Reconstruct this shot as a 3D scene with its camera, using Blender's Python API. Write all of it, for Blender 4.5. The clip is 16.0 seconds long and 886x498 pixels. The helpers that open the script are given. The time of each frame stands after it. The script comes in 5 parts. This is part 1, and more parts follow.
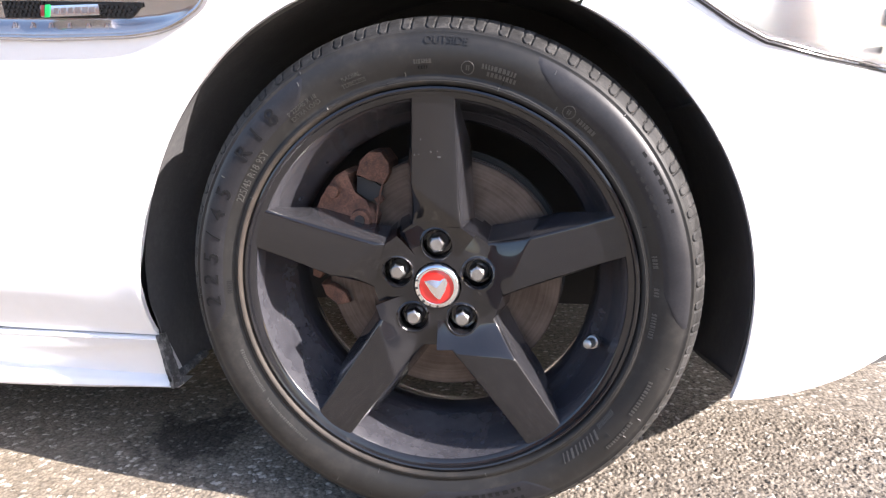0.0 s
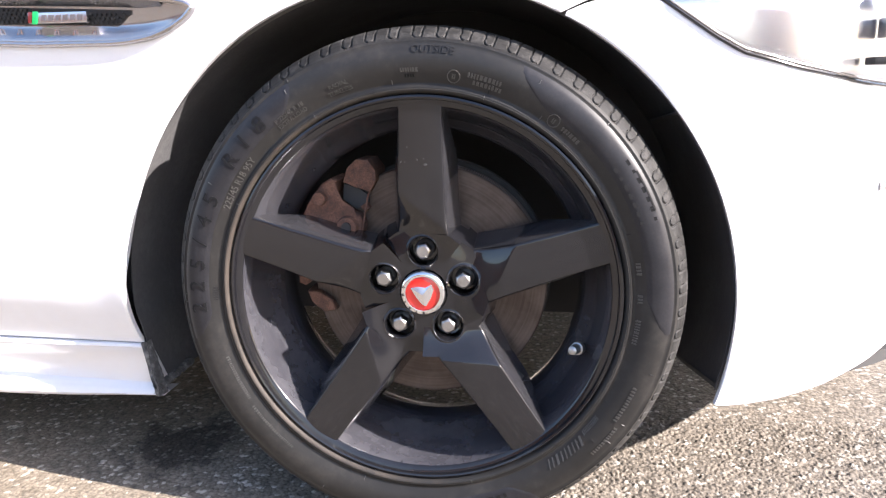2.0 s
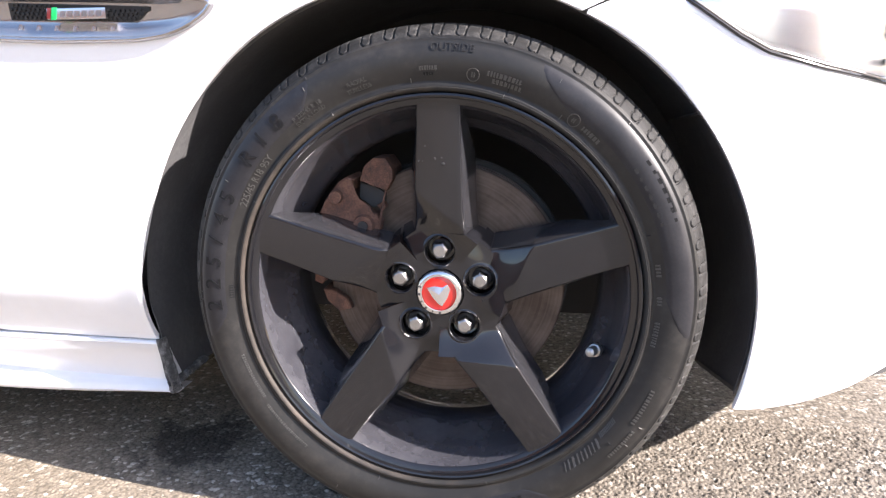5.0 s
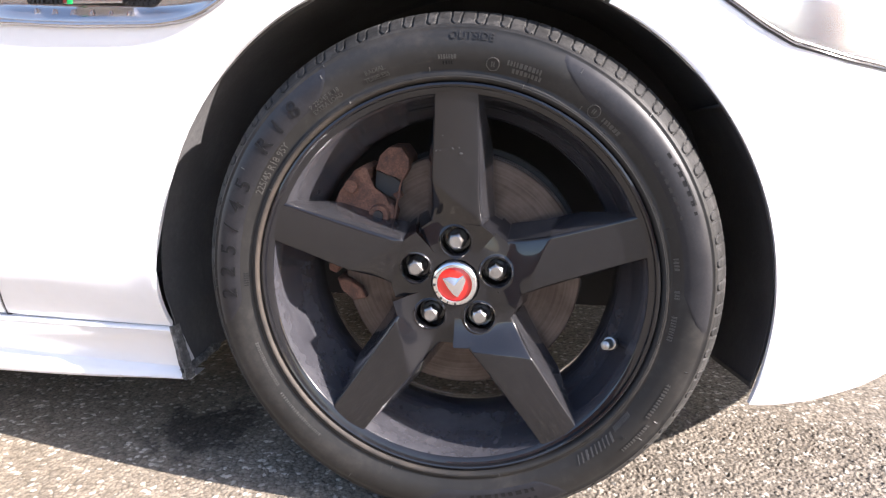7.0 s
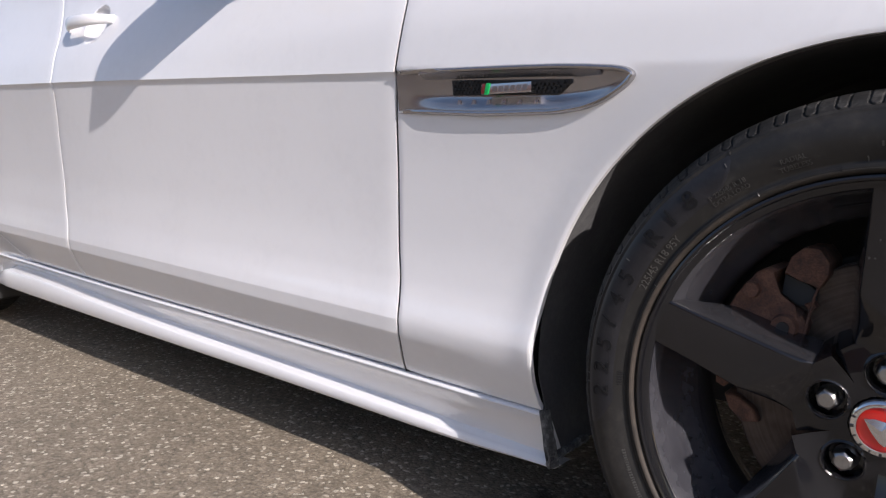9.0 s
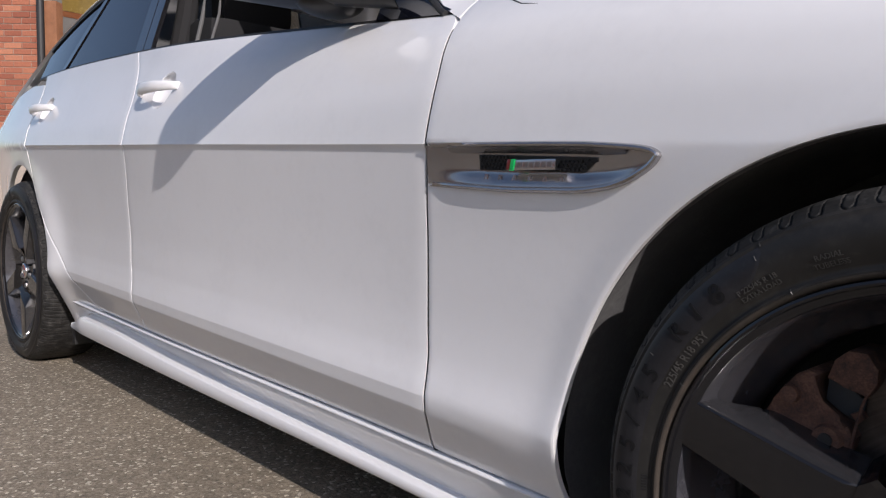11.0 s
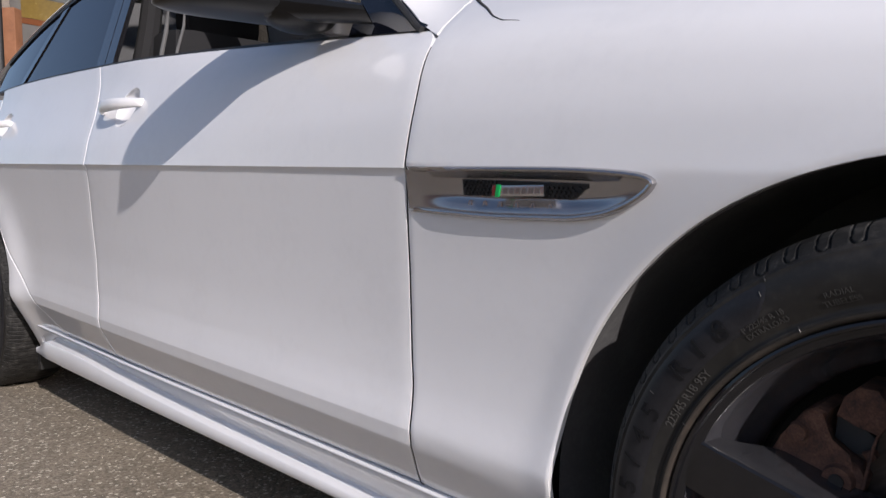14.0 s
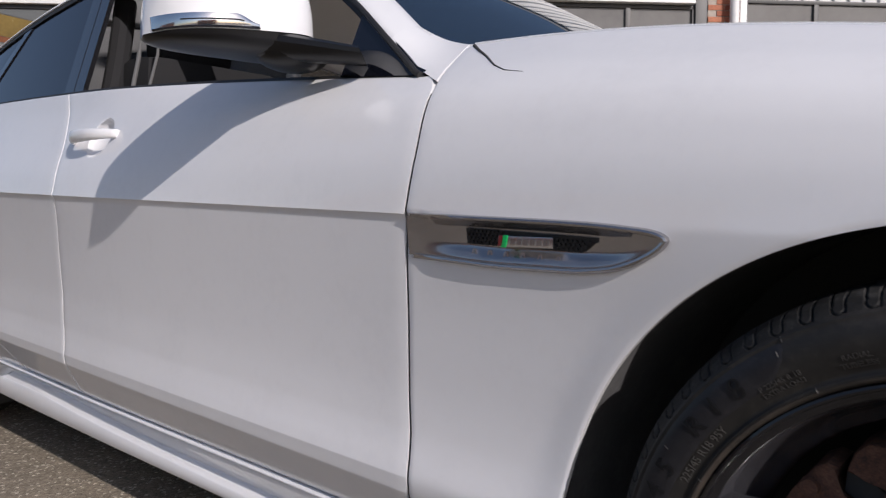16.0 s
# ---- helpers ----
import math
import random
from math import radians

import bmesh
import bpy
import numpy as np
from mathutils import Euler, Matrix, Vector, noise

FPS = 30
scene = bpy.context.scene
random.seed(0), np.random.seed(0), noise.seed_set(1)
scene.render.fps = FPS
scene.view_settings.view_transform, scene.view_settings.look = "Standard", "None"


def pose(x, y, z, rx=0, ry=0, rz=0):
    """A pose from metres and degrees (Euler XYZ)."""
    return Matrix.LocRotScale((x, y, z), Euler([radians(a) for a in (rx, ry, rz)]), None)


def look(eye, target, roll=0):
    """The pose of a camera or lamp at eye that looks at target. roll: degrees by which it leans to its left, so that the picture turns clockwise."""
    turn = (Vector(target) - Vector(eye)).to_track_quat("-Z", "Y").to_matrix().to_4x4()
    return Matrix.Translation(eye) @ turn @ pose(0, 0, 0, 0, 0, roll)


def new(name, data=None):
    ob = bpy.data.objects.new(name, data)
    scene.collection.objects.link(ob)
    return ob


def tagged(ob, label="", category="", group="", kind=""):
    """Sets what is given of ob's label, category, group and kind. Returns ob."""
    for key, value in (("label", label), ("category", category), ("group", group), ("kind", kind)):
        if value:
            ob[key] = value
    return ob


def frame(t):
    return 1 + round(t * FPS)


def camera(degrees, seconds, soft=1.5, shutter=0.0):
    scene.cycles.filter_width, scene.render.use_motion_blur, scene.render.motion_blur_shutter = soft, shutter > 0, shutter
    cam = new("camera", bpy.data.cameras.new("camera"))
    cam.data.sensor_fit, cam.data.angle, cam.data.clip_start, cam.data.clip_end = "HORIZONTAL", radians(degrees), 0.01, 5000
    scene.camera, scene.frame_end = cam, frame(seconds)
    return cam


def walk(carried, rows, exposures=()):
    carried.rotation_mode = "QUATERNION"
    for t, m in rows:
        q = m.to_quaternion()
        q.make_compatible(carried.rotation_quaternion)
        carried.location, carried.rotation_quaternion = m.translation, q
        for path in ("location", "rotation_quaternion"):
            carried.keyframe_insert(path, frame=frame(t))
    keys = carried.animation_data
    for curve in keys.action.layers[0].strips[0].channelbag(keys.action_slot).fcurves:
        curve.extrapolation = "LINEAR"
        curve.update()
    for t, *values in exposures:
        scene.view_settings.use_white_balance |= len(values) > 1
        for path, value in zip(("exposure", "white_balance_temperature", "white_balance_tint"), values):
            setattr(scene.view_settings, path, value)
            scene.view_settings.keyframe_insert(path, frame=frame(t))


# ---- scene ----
cam = camera(63.1, 16.0, soft=1.2, shutter=0.3)
PATH = [
    (0, (0.137, -0.87, 0.579), (-0.147, 1.055, 0.118), -1.1),
    (0.5, (0.137, -0.873, 0.569), (-0.137, 1.059, 0.13), -1.0),
    (1, (0.134, -0.869, 0.579), (-0.135, 1.059, 0.119), -1.1),
    (1.5, (0.135, -0.875, 0.573), (-0.116, 1.06, 0.134), -1.0),
    (2, (0.14, -0.877, 0.575), (-0.111, 1.06, 0.144), -0.8),
    (2.5, (0.134, -0.875, 0.575), (-0.118, 1.063, 0.149), -0.6),
    (3, (0.132, -0.875, 0.573), (-0.125, 1.063, 0.15), -0.7),
    (3.5, (0.132, -0.872, 0.574), (-0.13, 1.064, 0.147), -0.8),
    (4, (0.135, -0.874, 0.575), (-0.136, 1.061, 0.147), -0.8),
    (6.5, (0.116, -0.868, 0.573), (-0.159, 1.06, 0.118), -0.1),
    (7, (0.115, -0.868, 0.576), (-0.174, 1.056, 0.111), 0.2),
    (7.5, (0.128, -0.841, 0.601), (-0.408, 1.031, 0.143), 2.4),
    (8, (0.115, -0.824, 0.636), (-0.861, 0.888, 0.293), 0.9),
    (8.5, (0.102, -0.812, 0.62), (-1.067, 0.781, 0.307), -2.1),
    (9, (0.104, -0.794, 0.588), (-1.17, 0.724, 0.317), 0.5),
    (9.5, (0.118, -0.737, 0.607), (-1.225, 0.714, 0.309), 0.9),
    (10, (0.126, -0.713, 0.624), (-1.316, 0.65, 0.375), -1.5),
    (10.2, (0.132, -0.713, 0.634), (-1.315, 0.65, 0.409), -1.4),
    (12.3, (0.141, -0.685, 0.591), (-1.325, 0.669, 0.46), 4.3),
    (12.5, (0.147, -0.68, 0.572), (-1.307, 0.681, 0.393), 2.7),
    (13, (0.142, -0.673, 0.586), (-1.284, 0.707, 0.334), 2.6),
    (13.5, (0.113, -0.675, 0.627), (-1.288, 0.735, 0.408), 2.1),
    (14, (0.093, -0.685, 0.667), (-1.309, 0.733, 0.512), -0.3),
    (14.5, (0.096, -0.693, 0.696), (-1.318, 0.719, 0.607), 0.5),
    (15, (0.129, -0.673, 0.659), (-1.302, 0.723, 0.602), -1.2),
    (15.5, (0.123, -0.688, 0.673), (-1.277, 0.739, 0.591), -0.4),
    (16, (0.041, -0.728, 0.706), (-1.265, 0.783, 0.601), 0.2),
]
EXPOSURES = [(0.0, 2.05, 6430, 17), (7.0, 2.03, 6430, 17), (7.5, 1.98, 6420, 17), (8.0, 1.20, 6370, 17), (8.5, 0.58, 6400, 17), (9.0, 0.38, 6380, 17),
             (9.5, 0.22, 6360, 16), (10.2, 0.00, 6370, 16), (12.3, -0.06, 6350, 16), (13.0, 0.08, 6330, 16), (13.5, 0.10, 6310, 16), (14.0, -0.02, 6330, 16),
             (14.5, -0.20, 6340, 16), (15.0, -0.24, 6340, 16), (15.5, -0.12, 6340, 16), (16.0, -0.24, 6330, 16)]
walk(cam, [(t, look(eye, target, roll)) for t, eye, target, roll in PATH], EXPOSURES)

# ---- daylight ----
SUN_WAY = Vector((-1.58, 0.43, -0.95)).normalized()   # the way the sunlight travels
world = bpy.data.worlds.new("sky")
scene.world = world
world.use_nodes = True
wn = world.node_tree
sky = wn.nodes.new("ShaderNodeTexSky")
sky.sky_type, sky.sun_disc = "NISHITA", False
sky.sun_elevation = math.asin(-SUN_WAY.z)
sky.sun_rotation = math.atan2(-SUN_WAY.x, -SUN_WAY.y)
sky.air_density, sky.dust_density, sky.ozone_density = 1.0, 1.2, 1.0
back = wn.nodes["Background"]
back.inputs["Strength"].default_value = 0.112
wn.links.new(sky.outputs["Color"], back.inputs["Color"])
sun = new("sun", bpy.data.lights.new("sun", "SUN"))
sun.data.energy, sun.data.angle, sun.data.color = 4.0, radians(0.53), (1.0, 0.94, 0.86)
sun.rotation_mode = "QUATERNION"
sun.rotation_quaternion = SUN_WAY.to_track_quat("-Z", "Y")


# ---- materials ----
def material(name, colour, rough=0.5, metal=0.0, coat=0.0, spec=0.5):
    m = bpy.data.materials.new(name)
    m.use_nodes = True
    b = m.node_tree.nodes["Principled BSDF"]
    b.inputs["Base Color"].default_value = (*colour, 1)
    b.inputs["Roughness"].default_value = rough
    b.inputs["Metallic"].default_value = metal
    b.inputs["Coat Weight"].default_value = coat
    b.inputs["Coat Roughness"].default_value = 0.03
    b.inputs["Specular IOR Level"].default_value = spec
    return m


def node(m, kind, **inputs):
    n = m.node_tree.nodes.new(kind)
    for key, value in inputs.items():
        n.inputs[key.replace("_", " ")].default_value = value
    return n


def link(m, a, b):
    m.node_tree.links.new(a, b)


def bsdf(m):
    return m.node_tree.nodes["Principled BSDF"]


def place(m):
    return m.node_tree.nodes.new("ShaderNodeTexCoord").outputs["Object"]


def noise_of(m, scale, detail=4.0, rough=0.6, coord=None):
    n = node(m, "ShaderNodeTexNoise", Scale=scale, Detail=detail, Roughness=rough)
    link(m, coord or place(m), n.inputs["Vector"])
    return n.outputs["Fac"]


def ramp(m, fac, stops):
    r = m.node_tree.nodes.new("ShaderNodeValToRGB")
    while len(r.color_ramp.elements) < len(stops):
        r.color_ramp.elements.new(0.5)
    for e, (at, c) in zip(r.color_ramp.elements, stops):
        e.position = at
        e.color = (*c, 1) if len(c) == 3 else c
    link(m, fac, r.inputs["Fac"])
    return r.outputs["Color"]


def grey(v):
    return (v, v, v)


def mix(m, fac, a, b, kind="MIX"):
    n = m.node_tree.nodes.new("ShaderNodeMix")
    n.data_type, n.blend_type = "RGBA", kind
    if isinstance(fac, float):
        n.inputs[0].default_value = fac
    else:
        link(m, fac, n.inputs[0])
    for socket, v in ((n.inputs[6], a), (n.inputs[7], b)):
        if isinstance(v, tuple):
            socket.default_value = (*v, 1)
        else:
            link(m, v, socket)
    return n.outputs[2]


def bump(m, height, strength, distance):
    n = node(m, "ShaderNodeBump", Strength=strength, Distance=distance)
    link(m, height, n.inputs["Height"])
    link(m, n.outputs["Normal"], bsdf(m).inputs["Normal"])
    return n


def vary(m, colours, scale, rough=None, bump_at=None, detail=5.0):
    """Colour, gloss and relief from two scales of noise."""
    big, fine = noise_of(m, scale, detail), noise_of(m, scale * 9, 3.0)
    both = node(m, "ShaderNodeMath")
    both.operation = "MULTIPLY_ADD"
    both.inputs[1].default_value = 0.35
    link(m, fine, both.inputs[0])
    less = node(m, "ShaderNodeMath")
    less.operation = "MULTIPLY"
    less.inputs[1].default_value = 0.65
    link(m, big, less.inputs[0])
    link(m, less.outputs[0], both.inputs[2])
    f = both.outputs[0]
    n = len(colours)
    link(m, ramp(m, f, [(0.32 + 0.36 * i / max(1, n - 1), c) for i, c in enumerate(colours)]), bsdf(m).inputs["Base Color"])
    if rough:
        link(m, ramp(m, f, [(0.35, grey(rough[0])), (0.65, grey(rough[1]))]), bsdf(m).inputs["Roughness"])
    if bump_at:
        bump(m, fine, *bump_at)
    return m


# white car paint: clear coat over white with a trace of road film
PAINT = material("white_paint", (0.80, 0.80, 0.82), 0.62, 0.0, 1.0)
vary(PAINT, [(0.77, 0.77, 0.785), (0.80, 0.80, 0.815), (0.81, 0.81, 0.825)], 6, (0.58, 0.66))
# gloss black wheel paint with dust and small chips
BLACK = material("black_wheel_paint", (0.006, 0.006, 0.007), 0.14, 0.0, 0.85, 0.15)
vary(BLACK, [(0.0066, 0.0066, 0.0080), (0.0090, 0.0090, 0.0108), (0.0135, 0.0133, 0.0150)], 9, (0.16, 0.28), (0.01, 0.001))
bsdf(BLACK).inputs["Coat Roughness"].default_value = 0.06
# barrel: dusty black, with reflected sky and ground put into a paler base
BARREL = material("dusty_reflection_grey", (0.018, 0.018, 0.022), 0.2, 0.0, 1.0, 1.0)
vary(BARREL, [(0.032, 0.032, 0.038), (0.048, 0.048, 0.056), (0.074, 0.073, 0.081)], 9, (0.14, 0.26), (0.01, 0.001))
# spoke sides: some dust, plus a lighter grey that imitates their reflections
SPOKE_SIDE = material("dusty_spoke_side_sheen", (0.02, 0.02, 0.022), 0.2, 0.0, 1.0, 0.7)
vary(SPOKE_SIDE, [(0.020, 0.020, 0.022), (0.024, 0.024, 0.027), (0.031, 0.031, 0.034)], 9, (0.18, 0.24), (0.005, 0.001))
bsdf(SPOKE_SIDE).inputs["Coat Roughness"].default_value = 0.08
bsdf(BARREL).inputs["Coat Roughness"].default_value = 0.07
RUBBER = material("tyre_rubber", (0.022, 0.021, 0.02), 0.50, spec=0.35)
vary(RUBBER, [(0.0115, 0.0112, 0.0110), (0.0170, 0.0163, 0.0156), (0.036, 0.033, 0.030)], 12, (0.42, 0.58), (0.15, 0.0006))
BEAD = material("dusty_sunlit_bead", (0.10, 0.085, 0.07), 0.7)
bead_at = BEAD.node_tree.nodes.new("ShaderNodeSeparateXYZ")       # brown road dust, the sunlit rearward half of the ring painted lighter
link(BEAD, place(BEAD), bead_at.inputs[0])
dust_and_sun = node(BEAD, "ShaderNodeMath")
dust_and_sun.operation = "MULTIPLY_ADD"
dust_and_sun.inputs[1].default_value = -1.6
link(BEAD, bead_at.outputs["X"], dust_and_sun.inputs[0])
link(BEAD, noise_of(BEAD, 35, 5.0), dust_and_sun.inputs[2])
link(BEAD, ramp(BEAD, dust_and_sun.outputs[0], [(0.42, (0.010, 0.0095, 0.009)), (0.66, (0.026, 0.021, 0.017)), (1.0, (0.055, 0.043, 0.034))]), bsdf(BEAD).inputs["Base Color"])
bump(BEAD, noise_of(BEAD, 160, 3.0), 0.3, 0.0006)
RUBBER_SMOOTH = material("smooth_rubber", (0.03, 0.03, 0.032), 0.36, spec=0.3)
vary(RUBBER_SMOOTH, [(0.0125, 0.0125, 0.0150), (0.0175, 0.0175, 0.0205), (0.026, 0.0255, 0.0285)], 30, (0.38, 0.48), (0.1, 0.0005))
TREAD = material("dusty_tread_rubber", (0.06, 0.055, 0.05), 0.7, spec=0.3)
vary(TREAD, [(0.012, 0.0118, 0.0116), (0.024, 0.0235, 0.0228), (0.070, 0.067, 0.064)], 40, (0.55, 0.8), (0.3, 0.0006))
RUBBER_MARK = material("raised_rubber", (0.0125, 0.0125, 0.0135), 0.6, spec=0.15)
RUBBER_PALE = material("scuffed_rubber", (0.05, 0.048, 0.046), 0.45)
CHROME = material("chrome", (0.75, 0.75, 0.76), 0.12, 1.0)
STEEL = material("bolt_steel", (0.52, 0.51, 0.50), 0.34, 1.0)
vary(STEEL, [(0.28, 0.275, 0.27), (0.38, 0.375, 0.37), (0.45, 0.445, 0.44)], 120, (0.28, 0.42))
SATIN = material("satin_silver_trim", (0.31, 0.30, 0.31), 0.34, 0.9)
vary(SATIN, [(0.38, 0.375, 0.38), (0.42, 0.41, 0.42), (0.45, 0.44, 0.45)], 40, (0.20, 0.27))
RED = material("red_enamel", (0.62, 0.018, 0.012), 0.25, 0.0, 1.0)
SILVER = material("polished_silver", (0.7, 0.7, 0.72), 0.22, 1.0)
GREEN = material("green_enamel", (0.0, 0.42, 0.10), 0.3, 0.0, 0.6)
DARK_RED = material("dark_red_enamel", (0.16, 0.02, 0.02), 0.3, 0.0, 0.6)
SHIELD = material("dark_brake_pad", (0.035, 0.036, 0.038), 0.7)
RUST = material("rusty_iron", (0.14, 0.07, 0.045), 0.85)
vary(RUST, [(0.034, 0.021, 0.017), (0.115, 0.056, 0.038), (0.23, 0.120, 0.078)], 60, (0.75, 0.95), (0.6, 0.002))
DISC = material("worn_brake_disc", (0.12, 0.09, 0.075), 0.5, 0.7)
bsdf(DISC).inputs["Metallic"].default_value = 0.6
flat_at = node(DISC, "ShaderNodeVectorMath")
flat_at.operation = "MULTIPLY_ADD"
flat_at.inputs[1].default_value, flat_at.inputs[2].default_value = (1, 0, 1), (0, 0, -0.322)
link(DISC, place(DISC), flat_at.inputs[0])
reach = node(DISC, "ShaderNodeVectorMath")
reach.operation = "LENGTH"
link(DISC, flat_at.outputs[0], reach.inputs[0])
score = node(DISC, "ShaderNodeTexNoise", Scale=260.0, Detail=3.0)
score.noise_dimensions = "1D"
link(DISC, reach.outputs["Value"], score.inputs["W"])
link(DISC, mix(DISC, 0.5, ramp(DISC, score.outputs["Fac"], [(0.3, (0.060, 0.044, 0.037)), (0.7, (0.105, 0.084, 0.072))]), ramp(DISC, noise_of(DISC, 30), [(0.35, (0.052, 0.034, 0.025)), (0.65, (0.135, 0.106, 0.090))])), bsdf(DISC).inputs["Base Color"])
bump(DISC, score.outputs["Fac"], 0.15, 0.0006)
PLASTIC = material("black_plastic", (0.014, 0.014, 0.015), 0.55)
vary(PLASTIC, [(0.010, 0.010, 0.011), (0.016, 0.016, 0.017), (0.024, 0.023, 0.022)], 20, (0.45, 0.65), (0.2, 0.001))
GLOSS_BLACK = material("gloss_black_trim", (0.012, 0.012, 0.014), 0.12, 0.0, 0.5)
MIRROR_BLACK = material("satin_black_trim", (0.008, 0.008, 0.009), 0.32, 0.0, 0.0, 0.3)
LINER = material("dusty_arch_liner", (0.05, 0.05, 0.05), 0.9)
vary(LINER, [(0.065, 0.064, 0.066), (0.085, 0.084, 0.086), (0.120, 0.118, 0.118)], 14, (0.8, 0.98), (0.4, 0.002))
SCUFF = material("scuffed_grey_plastic", (0.2, 0.2, 0.2), 0.7)
vary(SCUFF, [(0.025, 0.025, 0.026), (0.10, 0.10, 0.10), (0.34, 0.335, 0.33)], 90, (0.5, 0.8), (0.6, 0.002))
DARK = material("dark_underbody", (0.050, 0.049, 0.049), 0.9)
INSIDE = material("dark_cabin_cloth", (0.016, 0.016, 0.018), 0.9)
INSIDE_PALE = material("grey_cabin_trim", (0.12, 0.12, 0.12), 0.8)


def glass(name, colour, rough=0.0, tint=1.0):
    m = material(name, colour, rough)
    bsdf(m).inputs["Transmission Weight"].default_value = tint
    bsdf(m).inputs["IOR"].default_value = 1.48
    return m


PRIVACY = material("privacy_glass", (0.006, 0.007, 0.012), 0.0, 0.0, 0.0, 0.6)
SCREEN = material("blue_tinted_screen", (0.014, 0.026, 0.045), 0.0, 0.0, 0.0, 0.9)
CLEAR = glass("clear_lens", (0.95, 0.96, 0.97))


# ---- building helpers ----
def link_mesh(name, verts, faces, mat, parent=None, label="", sharp=35.0):
    me = bpy.data.meshes.new(name)
    me.from_pydata([tuple(v) for v in verts], [], faces)
    me.validate()
    bm = bmesh.new()
    bm.from_mesh(me)
    bmesh.ops.recalc_face_normals(bm, faces=bm.faces)
    bm.to_mesh(me)
    bm.free()
    me.shade_smooth()
    me.set_sharp_from_angle(angle=radians(sharp))
    me.materials.append(mat)
    ob = new(name, me)
    if parent:
        ob.parent = parent
        ob.matrix_parent_inverse = parent.matrix_world.inverted()
    if label:
        ob["label"] = label
    return ob


def part(name, bm, mat, parent=None, label="", sharp=35.0):
    me = bpy.data.meshes.new(name)
    bmesh.ops.recalc_face_normals(bm, faces=bm.faces)
    bm.to_mesh(me)
    bm.free()
    me.shade_smooth()
    me.set_sharp_from_angle(angle=radians(sharp))
    me.materials.append(mat)
    ob = new(name, me)
    if parent:
        ob.parent = parent
        ob.matrix_parent_inverse = parent.matrix_world.inverted()
    if label:
        ob["label"] = label
    return ob


def thing(name, at, label, category, group="", kind=""):
    ob = new(name)
    ob.location = at
    ob.empty_display_size = 0.05
    bpy.context.view_layer.update()
    return tagged(ob, label, category, group, kind)


def box(bm, lo, hi, bevel=0.0, turn=None):
    c = [(a + b) / 2 for a, b in zip(lo, hi)]
    s = [abs(b - a) for a, b in zip(lo, hi)]
    m = Matrix.Translation(c) @ (turn or Matrix()) @ Matrix.Diagonal((*s, 1))
    made = bmesh.ops.create_cube(bm, size=1.0, matrix=m)
    if bevel:
        vs = set(made["verts"])
        es = [e for e in bm.edges if e.verts[0] in vs and e.verts[1] in vs]
        bmesh.ops.bevel(bm, geom=es, offset=bevel, segments=2, profile=0.7, affect="EDGES")
    return bm


def boxes(*items, bevel=0.0):
    bm = bmesh.new()
    for lo, hi in items:
        box(bm, lo, hi, bevel)
    return bm


def knots(table, u):
    """A smooth curve through a few (u, value) knots, with no overshoot."""
    xs, ys = [k[0] for k in table], [k[1] for k in table]
    if u <= xs[0]:
        return ys[0]
    if u >= xs[-1]:
        return ys[-1]
    i = max(k for k in range(len(xs) - 1) if xs[k] <= u)
    d = [(ys[k + 1] - ys[k]) / (xs[k + 1] - xs[k]) for k in range(len(xs) - 1)]

    def slope(k):
        if k == 0:
            return d[0]
        if k == len(xs) - 1:
            return d[-1]
        if d[k - 1] * d[k] <= 0:
            return 0.0
        return 2 * d[k - 1] * d[k] / (d[k - 1] + d[k])

    h = xs[i + 1] - xs[i]
    s = (u - xs[i]) / h
    a, b = slope(i) * h, slope(i + 1) * h
    return (2 * s**3 - 3 * s**2 + 1) * ys[i] + (s**3 - 2 * s**2 + s) * a + (-2 * s**3 + 3 * s**2) * ys[i + 1] + (s**3 - s**2) * b


def smooth(a, b, u):
    s = min(1.0, max(0.0, (u - a) / (b - a)))
    return s * s * (3 - 2 * s)


def revolve(profile, n, at=(0, 0, 0), closed=False):
    """Verts and faces of a profile of (radius, y) turned about the y axis."""
    verts, faces, k = [], [], len(profile)
    for i in range(n):
        a = 2 * math.pi * i / n
        for r, y in profile:
            verts.append((at[0] + r * math.cos(a), at[1] + y, at[2] + r * math.sin(a)))
    for i in range(n):
        for j in range(k if closed else k - 1):
            a, b = i * k + j, i * k + (j + 1) % k
            c, d = ((i + 1) % n) * k + (j + 1) % k, ((i + 1) % n) * k + j
            faces.append((a, b, c, d))
    return verts, faces


def sheet(points, depth=(0.0, 0.012, 0.0), lip=0.0):
    """A curved panel from rows of points, its rim turned back by depth so that it has thickness; lip rounds the rim."""
    rows, cols = len(points), len(points[0])
    verts = [Vector(p) for row in points for p in row]
    faces = [(i * cols + j, i * cols + j + 1, (i + 1) * cols + j + 1, (i + 1) * cols + j) for i in range(rows - 1) for j in range(cols - 1)]
    loop = [j for j in range(cols)] + [i * cols + cols - 1 for i in range(1, rows)]
    loop += [(rows - 1) * cols + j for j in range(cols - 2, -1, -1)] + [i * cols for i in range(rows - 2, 0, -1)]
    d = Vector(depth)
    start = len(verts)
    verts += [verts[i] + d for i in loop]
    n = len(loop)
    faces += [(loop[k], loop[(k + 1) % n], start + (k + 1) % n, start + k) for k in range(n)]
    if lip:
        for i in loop:
            verts[i] = verts[i] + d.normalized() * lip
    return verts, faces


